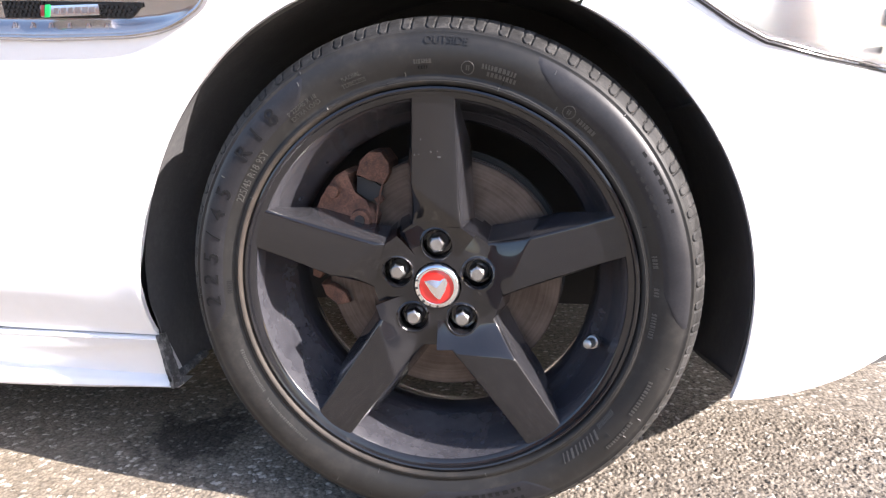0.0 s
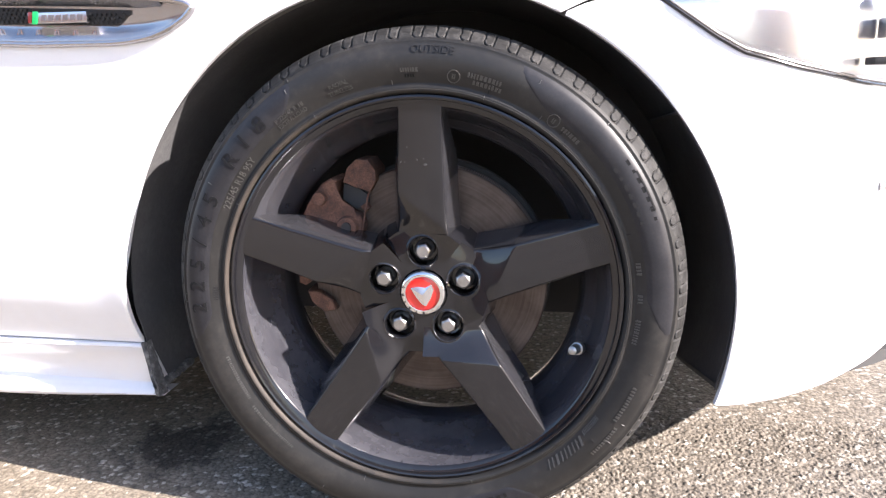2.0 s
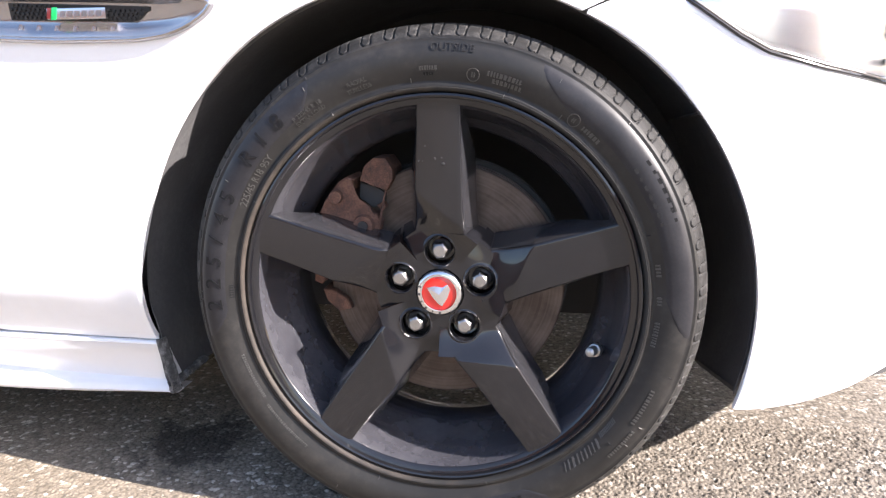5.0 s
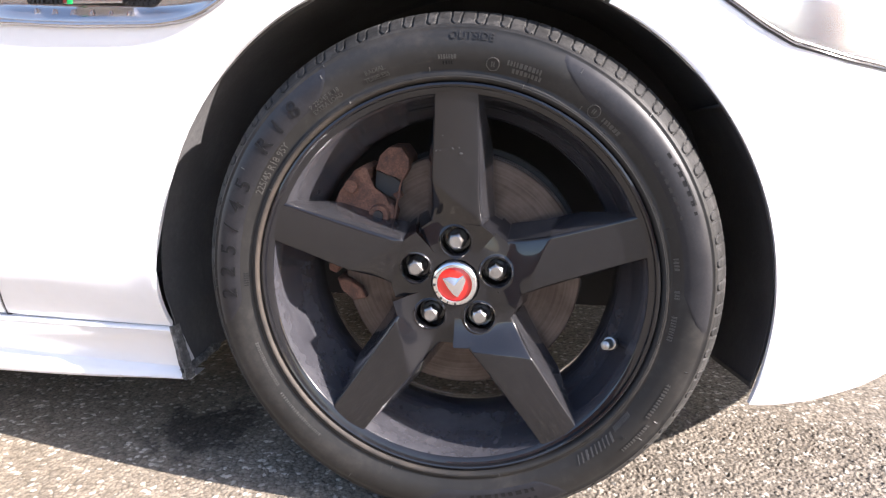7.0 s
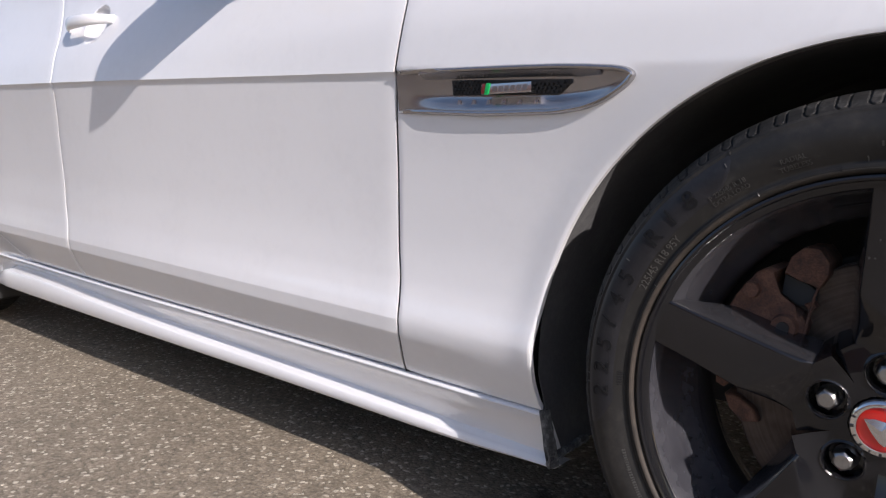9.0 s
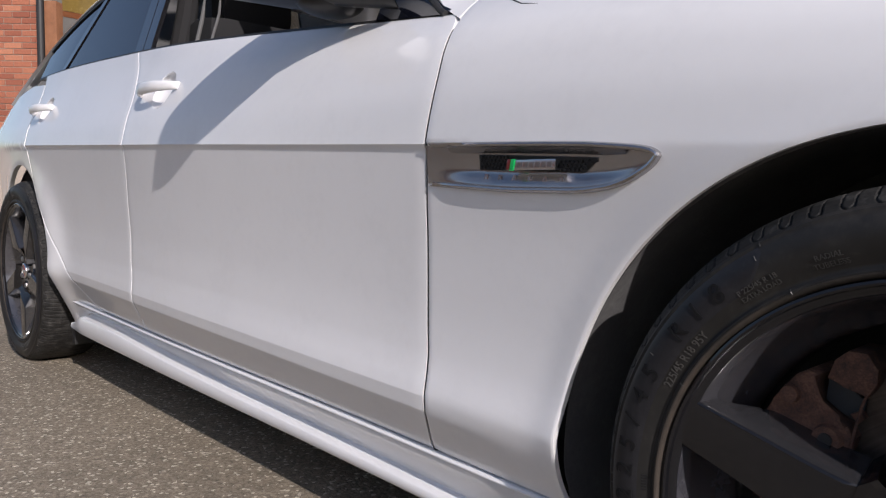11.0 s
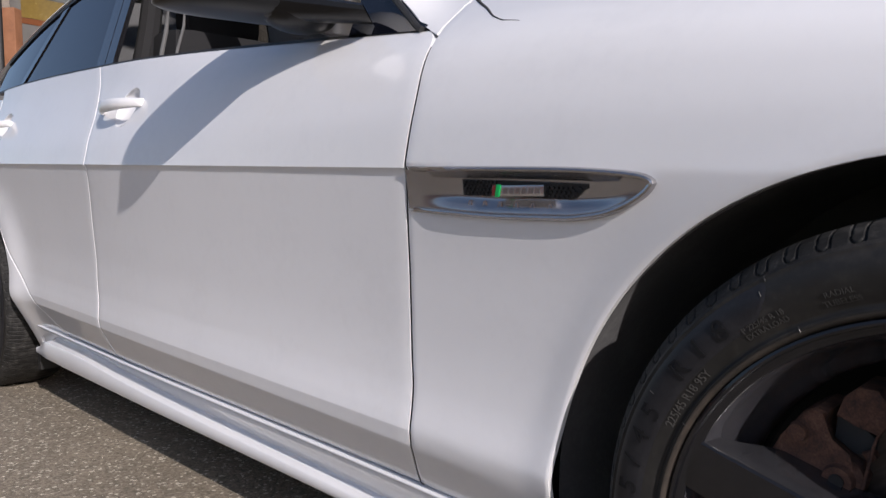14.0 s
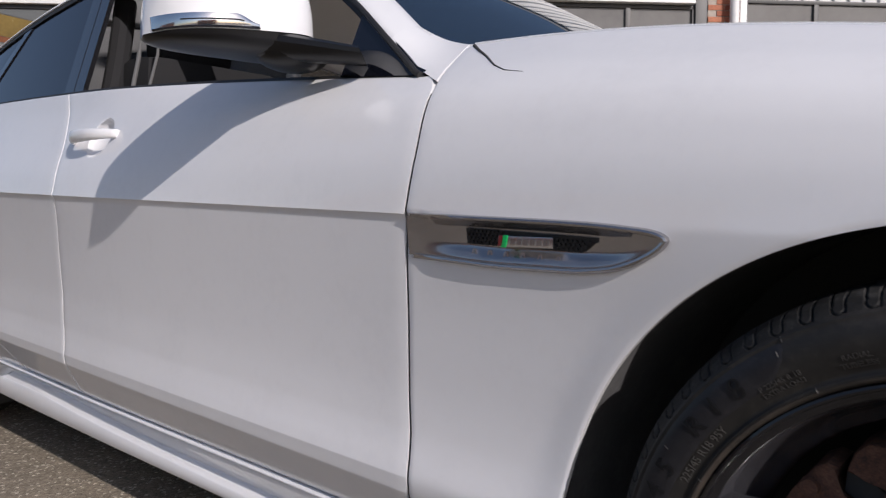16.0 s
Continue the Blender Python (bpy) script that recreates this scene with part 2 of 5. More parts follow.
def tube(path, radius, n=10, closed=False):
    verts, faces, m = [], [], len(path)
    path = [Vector(p) for p in path]
    for i, p in enumerate(path):
        a = path[(i - 1) % m] if closed or i else path[0]
        b = path[(i + 1) % m] if closed or i < m - 1 else path[-1]
        way = (b - a).normalized()
        side = way.cross(Vector((0, 0, 1)) if abs(way.z) < 0.9 else Vector((0, 1, 0))).normalized()
        up = side.cross(way)
        r = radius(i / max(1, m - 1)) if callable(radius) else radius
        verts += [p + r * (math.cos(2 * math.pi * k / n) * side + math.sin(2 * math.pi * k / n) * up) for k in range(n)]
    for i in range(m if closed else m - 1):
        for k in range(n):
            j = (i + 1) % m
            faces.append((i * n + k, i * n + (k + 1) % n, j * n + (k + 1) % n, j * n + k))
    if not closed:
        faces += [tuple(range(n)), tuple((m - 1) * n + k for k in range(n))]
    return verts, faces


def lines(points, count):
    """A polyline cut into count equal steps."""
    pts = [Vector(p) for p in points]
    run = [0.0]
    for a, b in zip(pts, pts[1:]):
        run.append(run[-1] + (b - a).length)
    out = []
    for k in range(count):
        s = run[-1] * k / (count - 1)
        i = max(j for j in range(len(run) - 1) if run[j] <= s + 1e-9)
        f = (s - run[i]) / max(1e-9, run[i + 1] - run[i])
        out.append(pts[i].lerp(pts[i + 1], min(1.0, f)))
    return out


def words(text, size, depth=0.0006):
    """Flat verts and faces of some writing in the built-in font, centred on its middle."""
    cu = bpy.data.curves.new("writing", "FONT")
    cu.body, cu.size, cu.align_x, cu.extrude, cu.resolution_u = text, size, "CENTER", depth, 3
    ob = new("writing", cu)
    bpy.context.view_layer.update()
    me = bpy.data.meshes.new_from_object(ob.evaluated_get(bpy.context.evaluated_depsgraph_get()))
    verts, faces = [v.co.copy() for v in me.vertices], [tuple(p.vertices) for p in me.polygons]
    bpy.data.objects.remove(ob)
    bpy.data.curves.remove(cu)
    bpy.data.meshes.remove(me)
    return verts, faces


# ---- ground: one sheet of coarse worn tarmac ----
def stones(x, y, cell, seed):
    """Height of rounded chips on a jittered grid, 0 between them to 1 on top."""
    rng = np.random.RandomState(seed)
    n = 512
    jx, jy, hh = rng.rand(n, n), rng.rand(n, n), 0.45 + 0.55 * rng.rand(n, n)
    gx, gy = np.floor(x / cell).astype(int), np.floor(y / cell).astype(int)
    best, second, high = np.full(x.shape, 9.0), np.full(x.shape, 9.0), np.zeros(x.shape)
    for dx in (-1, 0, 1):
        for dy in (-1, 0, 1):
            cx, cy = gx + dx, gy + dy
            px, py = (cx + jx[cx % n, cy % n]) * cell, (cy + jy[cx % n, cy % n]) * cell
            d = np.hypot(x - px, (y - py)) / cell
            near = d < best
            second = np.where(near, best, np.minimum(second, d))
            high = np.where(near, hh[cx % n, cy % n], high)
            best = np.where(near, d, best)
    return np.clip((second - best) * 2.2, 0, 1) ** 0.6 * high


def make_ground():
    fine = 0.0020
    xs = np.concatenate([-np.geomspace(600, 3.3, 26), np.linspace(-3.2, -1.25, 180), np.arange(-1.24, 0.92, fine), np.linspace(0.94, 1.5, 20), np.geomspace(1.6, 600, 26)])
    ys = np.concatenate([-np.geomspace(600, 1.6, 24), np.linspace(-1.5, -0.42, 60), np.arange(-0.41, 0.42, fine), np.linspace(0.43, 1.9, 40), np.geomspace(2.0, 600, 26)])
    X, Y = np.meshgrid(xs, ys)
    fade = np.clip(np.minimum.reduce([(X + 1.24) / 0.1, (0.92 - X) / 0.1, (Y + 0.41) / 0.1, (0.42 - Y) / 0.1]), 0, 1)
    worn = 0.35 + 0.65 * np.clip((X + 0.55) / 0.6, 0, 1)      # rolled smoother towards the car's tail
    slow = 0.5 + 0.5 * np.sin(X * 61 + 2.3 * np.sin(Y * 47)) * np.sin(Y * 53 + 1.9 * np.sin(X * 39))
    Z = fade * worn * (0.0036 * stones(X, Y * 1.25, 0.0078, 3) + (0.0016 + 0.0014 * slow) * stones(X * 1.3, Y, 0.0056, 5) - 0.0050)
    verts = np.stack([X, Y, Z], -1).reshape(-1, 3)
    h, w = X.shape
    idx = np.arange(h * w).reshape(h, w)
    faces = np.stack([idx[:-1, :-1], idx[:-1, 1:], idx[1:, 1:], idx[1:, :-1]], -1).reshape(-1, 4)
    me = bpy.data.meshes.new("ground")
    me.vertices.add(len(verts))
    me.vertices.foreach_set("co", verts.ravel())
    me.loops.add(faces.size)
    me.loops.foreach_set("vertex_index", faces.ravel().astype(np.int32))
    me.polygons.add(len(faces))
    me.polygons.foreach_set("loop_start", np.arange(0, faces.size, 4, dtype=np.int32))
    me.update()
    me.shade_smooth()
    m = material("coarse_tarmac", (0.16, 0.15, 0.135), 0.9)
    at = place(m)
    bend = noise_of(m, 60, 2.0, 0.5, at)
    warp = node(m, "ShaderNodeVectorMath")
    warp.operation = "MULTIPLY_ADD"
    warp.inputs[1].default_value = (0.010, 0.010, 0.010)
    link(m, bend, warp.inputs[0])
    link(m, at, warp.inputs[2])
    vor = node(m, "ShaderNodeTexVoronoi", Scale=140.0)
    link(m, warp.outputs[0], vor.inputs["Vector"])
    chip = m.node_tree.nodes.new("ShaderNodeSeparateColor")
    link(m, vor.outputs["Color"], chip.inputs["Color"])
    shade = ramp(m, chip.outputs[0], [(0.0, (0.185, 0.159, 0.127)), (0.50, (0.236, 0.204, 0.164)), (0.90, (0.280, 0.244, 0.199)), (0.925, (0.46, 0.42, 0.36)), (1.0, (0.58, 0.54, 0.47))])
    where = m.node_tree.nodes.new("ShaderNodeSeparateXYZ")
    link(m, at, where.inputs[0])
    along = node(m, "ShaderNodeMapRange")
    for key, v in (("From Min", -0.65), ("From Max", 0.05), ("To Min", 1.0), ("To Max", 0.0)):
        along.inputs[key].default_value = v
    link(m, where.outputs["X"], along.inputs["Value"])
    deep_joint = ramp(m, vor.outputs["Distance"], [(0.45, grey(1.05)), (0.88, grey(0.38))])
    flat_joint = ramp(m, vor.outputs["Distance"], [(0.40, grey(1.10)), (0.90, grey(0.66))])
    colour = mix(m, 1.0, shade, mix(m, along.outputs[0], deep_joint, flat_joint), "MULTIPLY")
    colour = mix(m, along.outputs[0], colour, mix(m, 1.0, colour, (1.04, 1.0, 0.92), "MULTIPLY"))
    patch = ramp(m, noise_of(m, 26, 4.0, 0.65, at), [(0.30, grey(0.80)), (0.70, grey(1.18))])
    colour = mix(m, 1.0, colour, patch, "MULTIPLY")
    stain = ramp(m, noise_of(m, 1.3, 5.0, 0.6, at), [(0.3, grey(0.82)), (0.7, grey(1.1))])
    colour = mix(m, 1.0, colour, stain, "MULTIPLY")
    fleck = ramp(m, noise_of(m, 420, 2.0, 0.5, at), [(0.25, grey(0.70)), (0.75, grey(1.30))])
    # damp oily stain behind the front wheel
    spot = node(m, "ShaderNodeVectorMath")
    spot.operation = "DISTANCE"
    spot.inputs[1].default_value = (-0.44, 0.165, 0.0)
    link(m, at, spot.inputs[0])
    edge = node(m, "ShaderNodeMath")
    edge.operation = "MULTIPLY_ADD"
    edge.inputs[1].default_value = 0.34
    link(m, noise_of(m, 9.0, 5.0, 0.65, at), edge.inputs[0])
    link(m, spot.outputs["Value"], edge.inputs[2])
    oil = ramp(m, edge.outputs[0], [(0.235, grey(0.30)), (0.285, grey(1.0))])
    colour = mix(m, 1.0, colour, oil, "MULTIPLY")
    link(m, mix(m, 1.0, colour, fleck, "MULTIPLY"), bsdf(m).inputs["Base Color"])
    inv = node(m, "ShaderNodeMath")
    inv.operation = "SUBTRACT"
    inv.inputs[0].default_value = 1.0
    link(m, vor.outputs["Distance"], inv.inputs[1])
    bump(m, inv.outputs[0], 0.45, 0.003)
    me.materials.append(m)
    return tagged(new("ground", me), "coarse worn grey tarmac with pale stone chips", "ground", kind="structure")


make_ground()


# ---- the car ----
HUB = 0.322          # height of the wheel's centre
BASE = 2.835         # wheelbase
MID = 0.845          # the car's centre line
car = thing("car", (-1.4, MID, 0.0), "white four-door saloon car with gloss black five-spoke wheels, parked on tarmac", "car")


# ---- wheel ----
def polar(rho, ang, y):
    return (rho * math.cos(ang), y, HUB + rho * math.sin(ang))


def make_rim():
    """Barrel and lip of the wheel, with the hub face and its five bolt wells."""
    barrel = [(0.2490, -0.006), (0.2496, -0.016), (0.2480, -0.0205), (0.2455, -0.0215), (0.2435, -0.0205), (0.2420, -0.0165), (0.2395, -0.0155),
              (0.2360, -0.0140), (0.2345, -0.0120), (0.2290, 0.010), (0.2220, 0.034), (0.2170, 0.046), (0.2090, 0.054), (0.2040, 0.066), (0.2030, 0.100),
              (0.2080, 0.118), (0.2200, 0.130), (0.2280, 0.165), (0.2320, 0.178), (0.2470, 0.182), (0.2475, 0.174),
              (0.2350, 0.168), (0.2130, 0.130), (0.2090, 0.075), (0.2280, 0.030), (0.2380, 0.000)]
    verts, faces = revolve(barrel, 180, (0, 0, HUB), closed=True)
    ob = link_mesh("front_wheel", verts, faces, BLACK, car, "gloss black alloy wheel with five flat tapered spokes", sharp=32)
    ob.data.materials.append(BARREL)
    for poly in ob.data.polygons:                       # dusty paint, greyed for reflections, on the barrel, not on the lip
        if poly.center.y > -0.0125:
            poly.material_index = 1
    verts, faces, met = [], [], {}
    # hub face: rings that grow from the middle out to the star's inner outline
    rings, cols = 64, 90
    for k in range(5):
        index = []
        for i in range(rings + 3):
            for j in range(cols + 1):
                t, s, out = hub_edge(-1 + 2 * j / cols)
                f = max(0.004, min(i, rings) / rings)
                t, s = t * f, s * f
                y = wheel_face(t, s)
                if i > rings:
                    far = (0.0045, 0.0125)[i - rings - 1]
                    t, s, y = t + out[0] * far, s + out[1] * far, y + (0.013, 0.046)[i - rings - 1]
                q = on_star(k, t, s, y)
                key = (round(q[0], 5), round(q[1], 5), round(q[2], 5))
                if key not in met:                      # neighbouring fifths share the points where they meet
                    met[key] = len(verts)
                    verts.append(q)
                index.append(met[key])
        for i in range(rings + 2):
            for j in range(cols):
                p = i * (cols + 1) + j
                loop = list(dict.fromkeys((index[p], index[p + 1], index[p + cols + 2], index[p + cols + 1])))
                if len(loop) > 2:
                    faces.append(tuple(loop))
    link_mesh("hub", verts, faces, BLACK, ob, "gloss black dished hub with five bolt wells", sharp=32)
    return ob


SPOKE_WIDE = [(0.0775, 0.0328), (0.090, 0.0318), (0.105, 0.0306), (0.125, 0.0297), (0.160, 0.0284), (0.205, 0.0270), (0.2390, 0.0266)]
SPOKE_FACE = [(0.080, -0.0124), (0.105, -0.0131), (0.160, -0.0134), (0.205, -0.0140), (0.2390, -0.0150)]


def on_star(k, t, s, y):
    """A point of spoke k: t along it, s across it."""
    a = radians(89.5 + 72 * k)
    return (t * math.cos(a) + s * math.sin(a), y, HUB + t * math.sin(a) - s * math.cos(a))


def hub_edge(v):
    """The hub's outline in one fifth of the star, v from -1 to 1: two flats with the spoke's root between; with the way out from it."""
    side, w = (1 if v > 0 else -1), abs(v)
    mid = (0.454, 0.891)
    if w > 0.70:                                       # along the flat that faces the gap between two spokes
        f = (w - 0.70) / 0.30
        t, s = 0.0775 + (0.0663 - 0.0775) * f, 0.0328 + (0.0482 - 0.0328) * f
        way = (mid[0] + (0.809 - mid[0]) * f, mid[1] + (0.588 - mid[1]) * f)
    else:
        t, s, way = 0.0775, 0.0328 * w / 0.70, (0.0, 0.0)
    return t, s * side, (way[0], way[1] * side)


def wheel_face(t, s):
    """Depth of the polished front: flat spokes that step down along a slanting curve to a dished hub with bolt wells."""
    rho = math.hypot(t, s)
    low = 0.0035 + 0.0045 * smooth(0.050, 0.085, rho)
    edge = 0.108 - 0.78 * s + 9.0 * min(0.0, s + 0.012) ** 2
    q = min(1.0, max(0.0, (t - edge + 0.050) / 0.050))
    y = low + (knots(SPOKE_FACE, t) - low) * (0.35 * q + 1.30 * q * q - 0.65 * q ** 3)
    d = math.hypot(t - 0.054, s)
    for b in (72, -72):
        d = min(d, math.hypot(t - 0.054 * math.cos(radians(b)), s - 0.054 * math.sin(radians(b))))
    y += 0.019 * (1 - smooth(0.0168, 0.0186, d)) - 0.0016 * math.exp(-((d - 0.0200) / 0.0011) ** 2)
    return y + 0.006 * (1 - smooth(0.0295, 0.0305, rho))


def make_spokes(wheel):
    """Five flat-faced spokes on one mesh, their dusty sides, greyed to imitate reflected light, flaring towards the hub
    and running out to a point at the lip.
    """
    verts, faces, sides = [], [], []
    ts = np.concatenate([np.linspace(0.0775, 0.150, 60), np.linspace(0.1535, 0.2390, 22)])
    us = [-1.0] + [-0.985, -0.960, -0.930] + list(np.linspace(-0.895, 0.895, 31)) + [0.930, 0.960, 0.985] + [1.0]
    n = len(us) + 4
    for t in ts:
        hw = knots(SPOKE_WIDE, t)
        run = 1 - smooth(0.165, 0.234, t)
        flare, drop = 0.0020 + 0.0105 * run, 0.024 + 0.022 * run
        lean = 0.51 * (1 - smooth(0.0775, 0.100, t))
        end = smooth(0.205, 0.238, t)
        row = []
        for u in us:
            s = u * hw
            edge = 0.0010 * u * u + 0.0022 * max(0.0, (abs(u) - 0.90) / 0.10) ** 2
            row.append((t, s, wheel_face(t, s * 0.985) + edge))
        for side, at in ((-1, row[0]), (1, row[-1])):
            out = [(at[0] + lean * far, at[1] + side * far, at[2] + deep) for far, deep in ((0.36 * flare, 0.28 * drop), (flare, drop))]
            row = out[::-1] + row if side < 0 else row + out
        for tt, s, y in row:
            tt -= end * (tt - math.sqrt(max(0.0, tt * tt - s * s)))
            verts.append(on_star(0, tt, s, y))
    m = len(ts)
    for i in range(m - 1):
        for j in range(n - 1):
            faces.append((i * n + j, i * n + j + 1, (i + 1) * n + j + 1, (i + 1) * n + j))
            sides.append(1 if j in (0, 1, n - 3, n - 2) else 0)
    first = link_mesh("spoke", verts, faces, BLACK, wheel, sharp=24)
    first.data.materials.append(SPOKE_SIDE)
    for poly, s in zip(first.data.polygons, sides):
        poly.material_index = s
    for k in range(1, 5):
        more = first.copy()
        scene.collection.objects.link(more)
        more.matrix_basis = Matrix.Translation((0, 0, HUB)) @ Matrix.Rotation(-radians(72 * k), 4, "Y") @ Matrix.Translation((0, 0, -HUB)) @ first.matrix_basis


def make_tyre(wheel):
    """Sidewall and tread in one, with hooked shoulder grooves cut into it."""
    shape = [(0.236, 0.002), (0.246, -0.008), (0.2495, -0.0175), (0.2525, -0.0225), (0.2565, -0.0240), (0.2585, -0.0225), (0.2600, -0.0205), (0.2630, -0.0215),
             (0.2700, -0.0255), (0.2800, -0.0285), (0.2880, -0.0292), (0.2960, -0.0280), (0.3030, -0.0252), (0.3085, -0.0215), (0.3096, -0.0222), (0.3108, -0.0196), (0.3150, -0.0150),
             (0.3200, -0.0085), (0.3245, -0.0005), (0.3280, 0.0100), (0.3300, 0.0220), (0.3310, 0.0380), (0.3318, 0.0600), (0.3322, 0.0850), (0.3318, 0.1100),
             (0.3305, 0.1450), (0.3260, 0.1680), (0.3120, 0.1890), (0.2880, 0.1980), (0.2600, 0.1920), (0.2460, 0.1760)]
    run = [0.0]
    for (r0, y0), (r1, y1) in zip(shape, shape[1:]):
        run.append(run[-1] + math.hypot(r1 - r0, y1 - y0))
    edge = run[15]                                     # the line above which the grooves are cut
    marks = sorted(set([round(s, 5) for s in run] + [edge + 0.0009 * k for k in range(46)]))
    R = np.interp(marks, run, [p[0] for p in shape])
    Y = np.interp(marks, run, [p[1] for p in shape])
    S = np.array(marks) - edge
    n = 2160
    T = np.arange(n) * 2 * math.pi / n
    pitch = 2 * math.pi / 70
    A = ((T / pitch) % 1.0 - 0.5) * pitch * 0.325      # metres along the round, from each groove's middle
    A, B = np.meshgrid(A, S, indexing="ij")
    left = np.where(B > 0.0045, np.abs(A + 0.0065 + 0.05 * np.clip(B - 0.02, 0, 1)), 9)
    bow = np.abs(np.hypot((A + 0.0005) / 0.0062, (B - 0.0125) / 0.0085) - 1) * 0.0068
    bow = np.where((A < -0.0005) & (B > 0.0125), 9, np.where(B > 0.018, 9, bow))
    far = np.where(B > 0.018, np.abs(A - 0.0052 - 0.06 * (B - 0.018)), 9)
    near = np.minimum(np.minimum(left, bow), far)
    cut = np.clip(1.5 - near / 0.0008, 0, 1) * np.clip(B / 0.002, 0, 1)
    ring = np.exp(-((B - 0.056) / 0.004) ** 2) + np.exp(-((B - 0.088) / 0.004) ** 2)
    depth = 0.0026 * cut + 0.006 * ring
    # step of the sunk band that carries the size, with rounded ends
    tang = np.gradient(np.stack([R, Y], -1), axis=0)
    tang /= np.linalg.norm(tang, axis=1, keepdims=True)
    nr, ny = tang[:, 1], -tang[:, 0]
    nr, ny = -nr, -ny
    ny = np.where(True, ny, ny)
    flip = np.where(nr * (R - 0.28) + ny * (Y - 0.085) < 0, -1, 1)
    nr, ny = nr * flip, ny * flip
    RR, YY = R[None, :] - depth * nr[None, :], Y[None, :] - depth * ny[None, :]
    verts = np.stack([RR * np.cos(T)[:, None], YY, HUB + RR * np.sin(T)[:, None]], -1).reshape(-1, 3)
    k = len(marks)
    idx = np.arange(n * k).reshape(n, k)
    nxt = np.roll(idx, -1, axis=0)
    faces = np.stack([idx[:, :-1], nxt[:, :-1], nxt[:, 1:], idx[:, 1:]], -1).reshape(-1, 4)
    me = bpy.data.meshes.new("tyre")
    me.vertices.add(len(verts))
    me.vertices.foreach_set("co", verts.ravel())
    me.loops.add(faces.size)
    me.loops.foreach_set("vertex_index", faces.ravel().astype(np.int32))
    me.polygons.add(len(faces))
    me.polygons.foreach_set("loop_start", np.arange(0, faces.size, 4, dtype=np.int32))
    me.update()
    me.shade_smooth()
    me.materials.append(RUBBER)
    me.materials.append(TREAD)
    worn = np.tile((np.array(marks[:-1]) >= edge + 0.0035).astype(np.int32), n)
    me.polygons.foreach_set("material_index", worn)
    ob = new("tyre", me)
    ob.parent, ob.matrix_parent_inverse = wheel, wheel.matrix_world.inverted()
    ob["label"] = "worn black low-profile road tyre"
    return ob


def wall_y(r):
    """Depth of the tyre's outer sidewall at a radius."""
    return knots([(0.2565, -0.0240), (0.2600, -0.0205), (0.2630, -0.0215), (0.2700, -0.0255), (0.2800, -0.0285), (0.2880, -0.0292), (0.2960, -0.0280), (0.3030, -0.0252), (0.3085, -0.0215), (0.3150, -0.0150)], r)


def on_tyre(verts, ang, r0, lift=0.0):
    """Bends flat writing round the sidewall: its foot towards the hub, its middle at the angle given."""
    out = []
    for v in verts:
        r = r0 + v.y
        a = radians(ang) - v.x / r0
        out.append((r * math.cos(a), wall_y(r) - lift - max(0.0, v.z), HUB + r * math.sin(a)))
    return out


def bars(widths, height, gap, slant=0.0):
    """Plain upright bars in place of writing."""
    verts, faces, x = [], [], -(sum(widths) + gap * (len(widths) - 1)) / 2
    for w in widths:
        s = len(verts)
        steps = max(1, int(w / 0.004))
        for i in range(steps + 1):
            u = x + w * i / steps
            for h in (0.0, height):
                for d in (0.0, 0.0005):
                    verts.append(Vector((u + slant * h, h, d)))
        for i in range(steps):
            a = s + 4 * i
            faces += [(a + 1, a + 5, a + 7, a + 3), (a, a + 4, a + 5, a + 1), (a + 2, a + 3, a + 7, a + 6)]
        faces += [(s, s + 1, s + 3, s + 2), (s + 4 * steps, s + 4 * steps + 2, s + 4 * steps + 3, s + 4 * steps + 1)]
        x += w + gap
    return verts, faces


def band(name, a0, a1, r0, r1, lift, mat, wheel, round_ends=0.012, label=""):
    """A smooth raised panel on the sidewall, with rounded ends."""
    n, m = max(8, int(abs(a1 - a0) / 0.8)), 8
    verts, faces = [], []
    for i in range(n + 1):
        for j in range(m + 1):
            f = j / m
            r = r0 + (r1 - r0) * f
            cutback = math.degrees(round_ends * (1 - f) ** 2 / r)
            lo, hi = a0 + cutback, a1 - cutback
            a = radians(lo + (hi - lo) * i / n)
            off = lift if 0 < i < n and 0 < j < m else -0.0004
            verts.append((r * math.cos(a), wall_y(r) - off, HUB + r * math.sin(a)))
    for i in range(n):
        for j in range(m):
            faces.append((i * (m + 1) + j, i * (m + 1) + j + 1, (i + 1) * (m + 1) + j + 1, (i + 1) * (m + 1) + j))
    return link_mesh(name, verts, faces, mat, wheel, label)


wheel = make_rim()
make_spokes(wheel)
tyre = make_tyre(wheel)
v, f = revolve([(0.2494, -0.0170), (0.2500, -0.0195), (0.2516, -0.0228), (0.2530, -0.0240), (0.2545, -0.0243), (0.2556, -0.0225)], 240, (0, 0, HUB))
link_mesh("bead_ring", v, f, BEAD, wheel, "dusty brown tyre bead, painted sunlit towards the rear")
band("sidewall_panel", 120, 192, 0.2735, 0.3075, 0.0005, RUBBER_SMOOTH, wheel, 0.03)
band("sidewall_panel", -8, 66, 0.2735, 0.3075, 0.0005, RUBBER_SMOOTH, wheel, 0.045)
band("sidewall_panel", 262, 300, 0.2735, 0.3075, 0.0005, RUBBER_SMOOTH, wheel, 0.03)


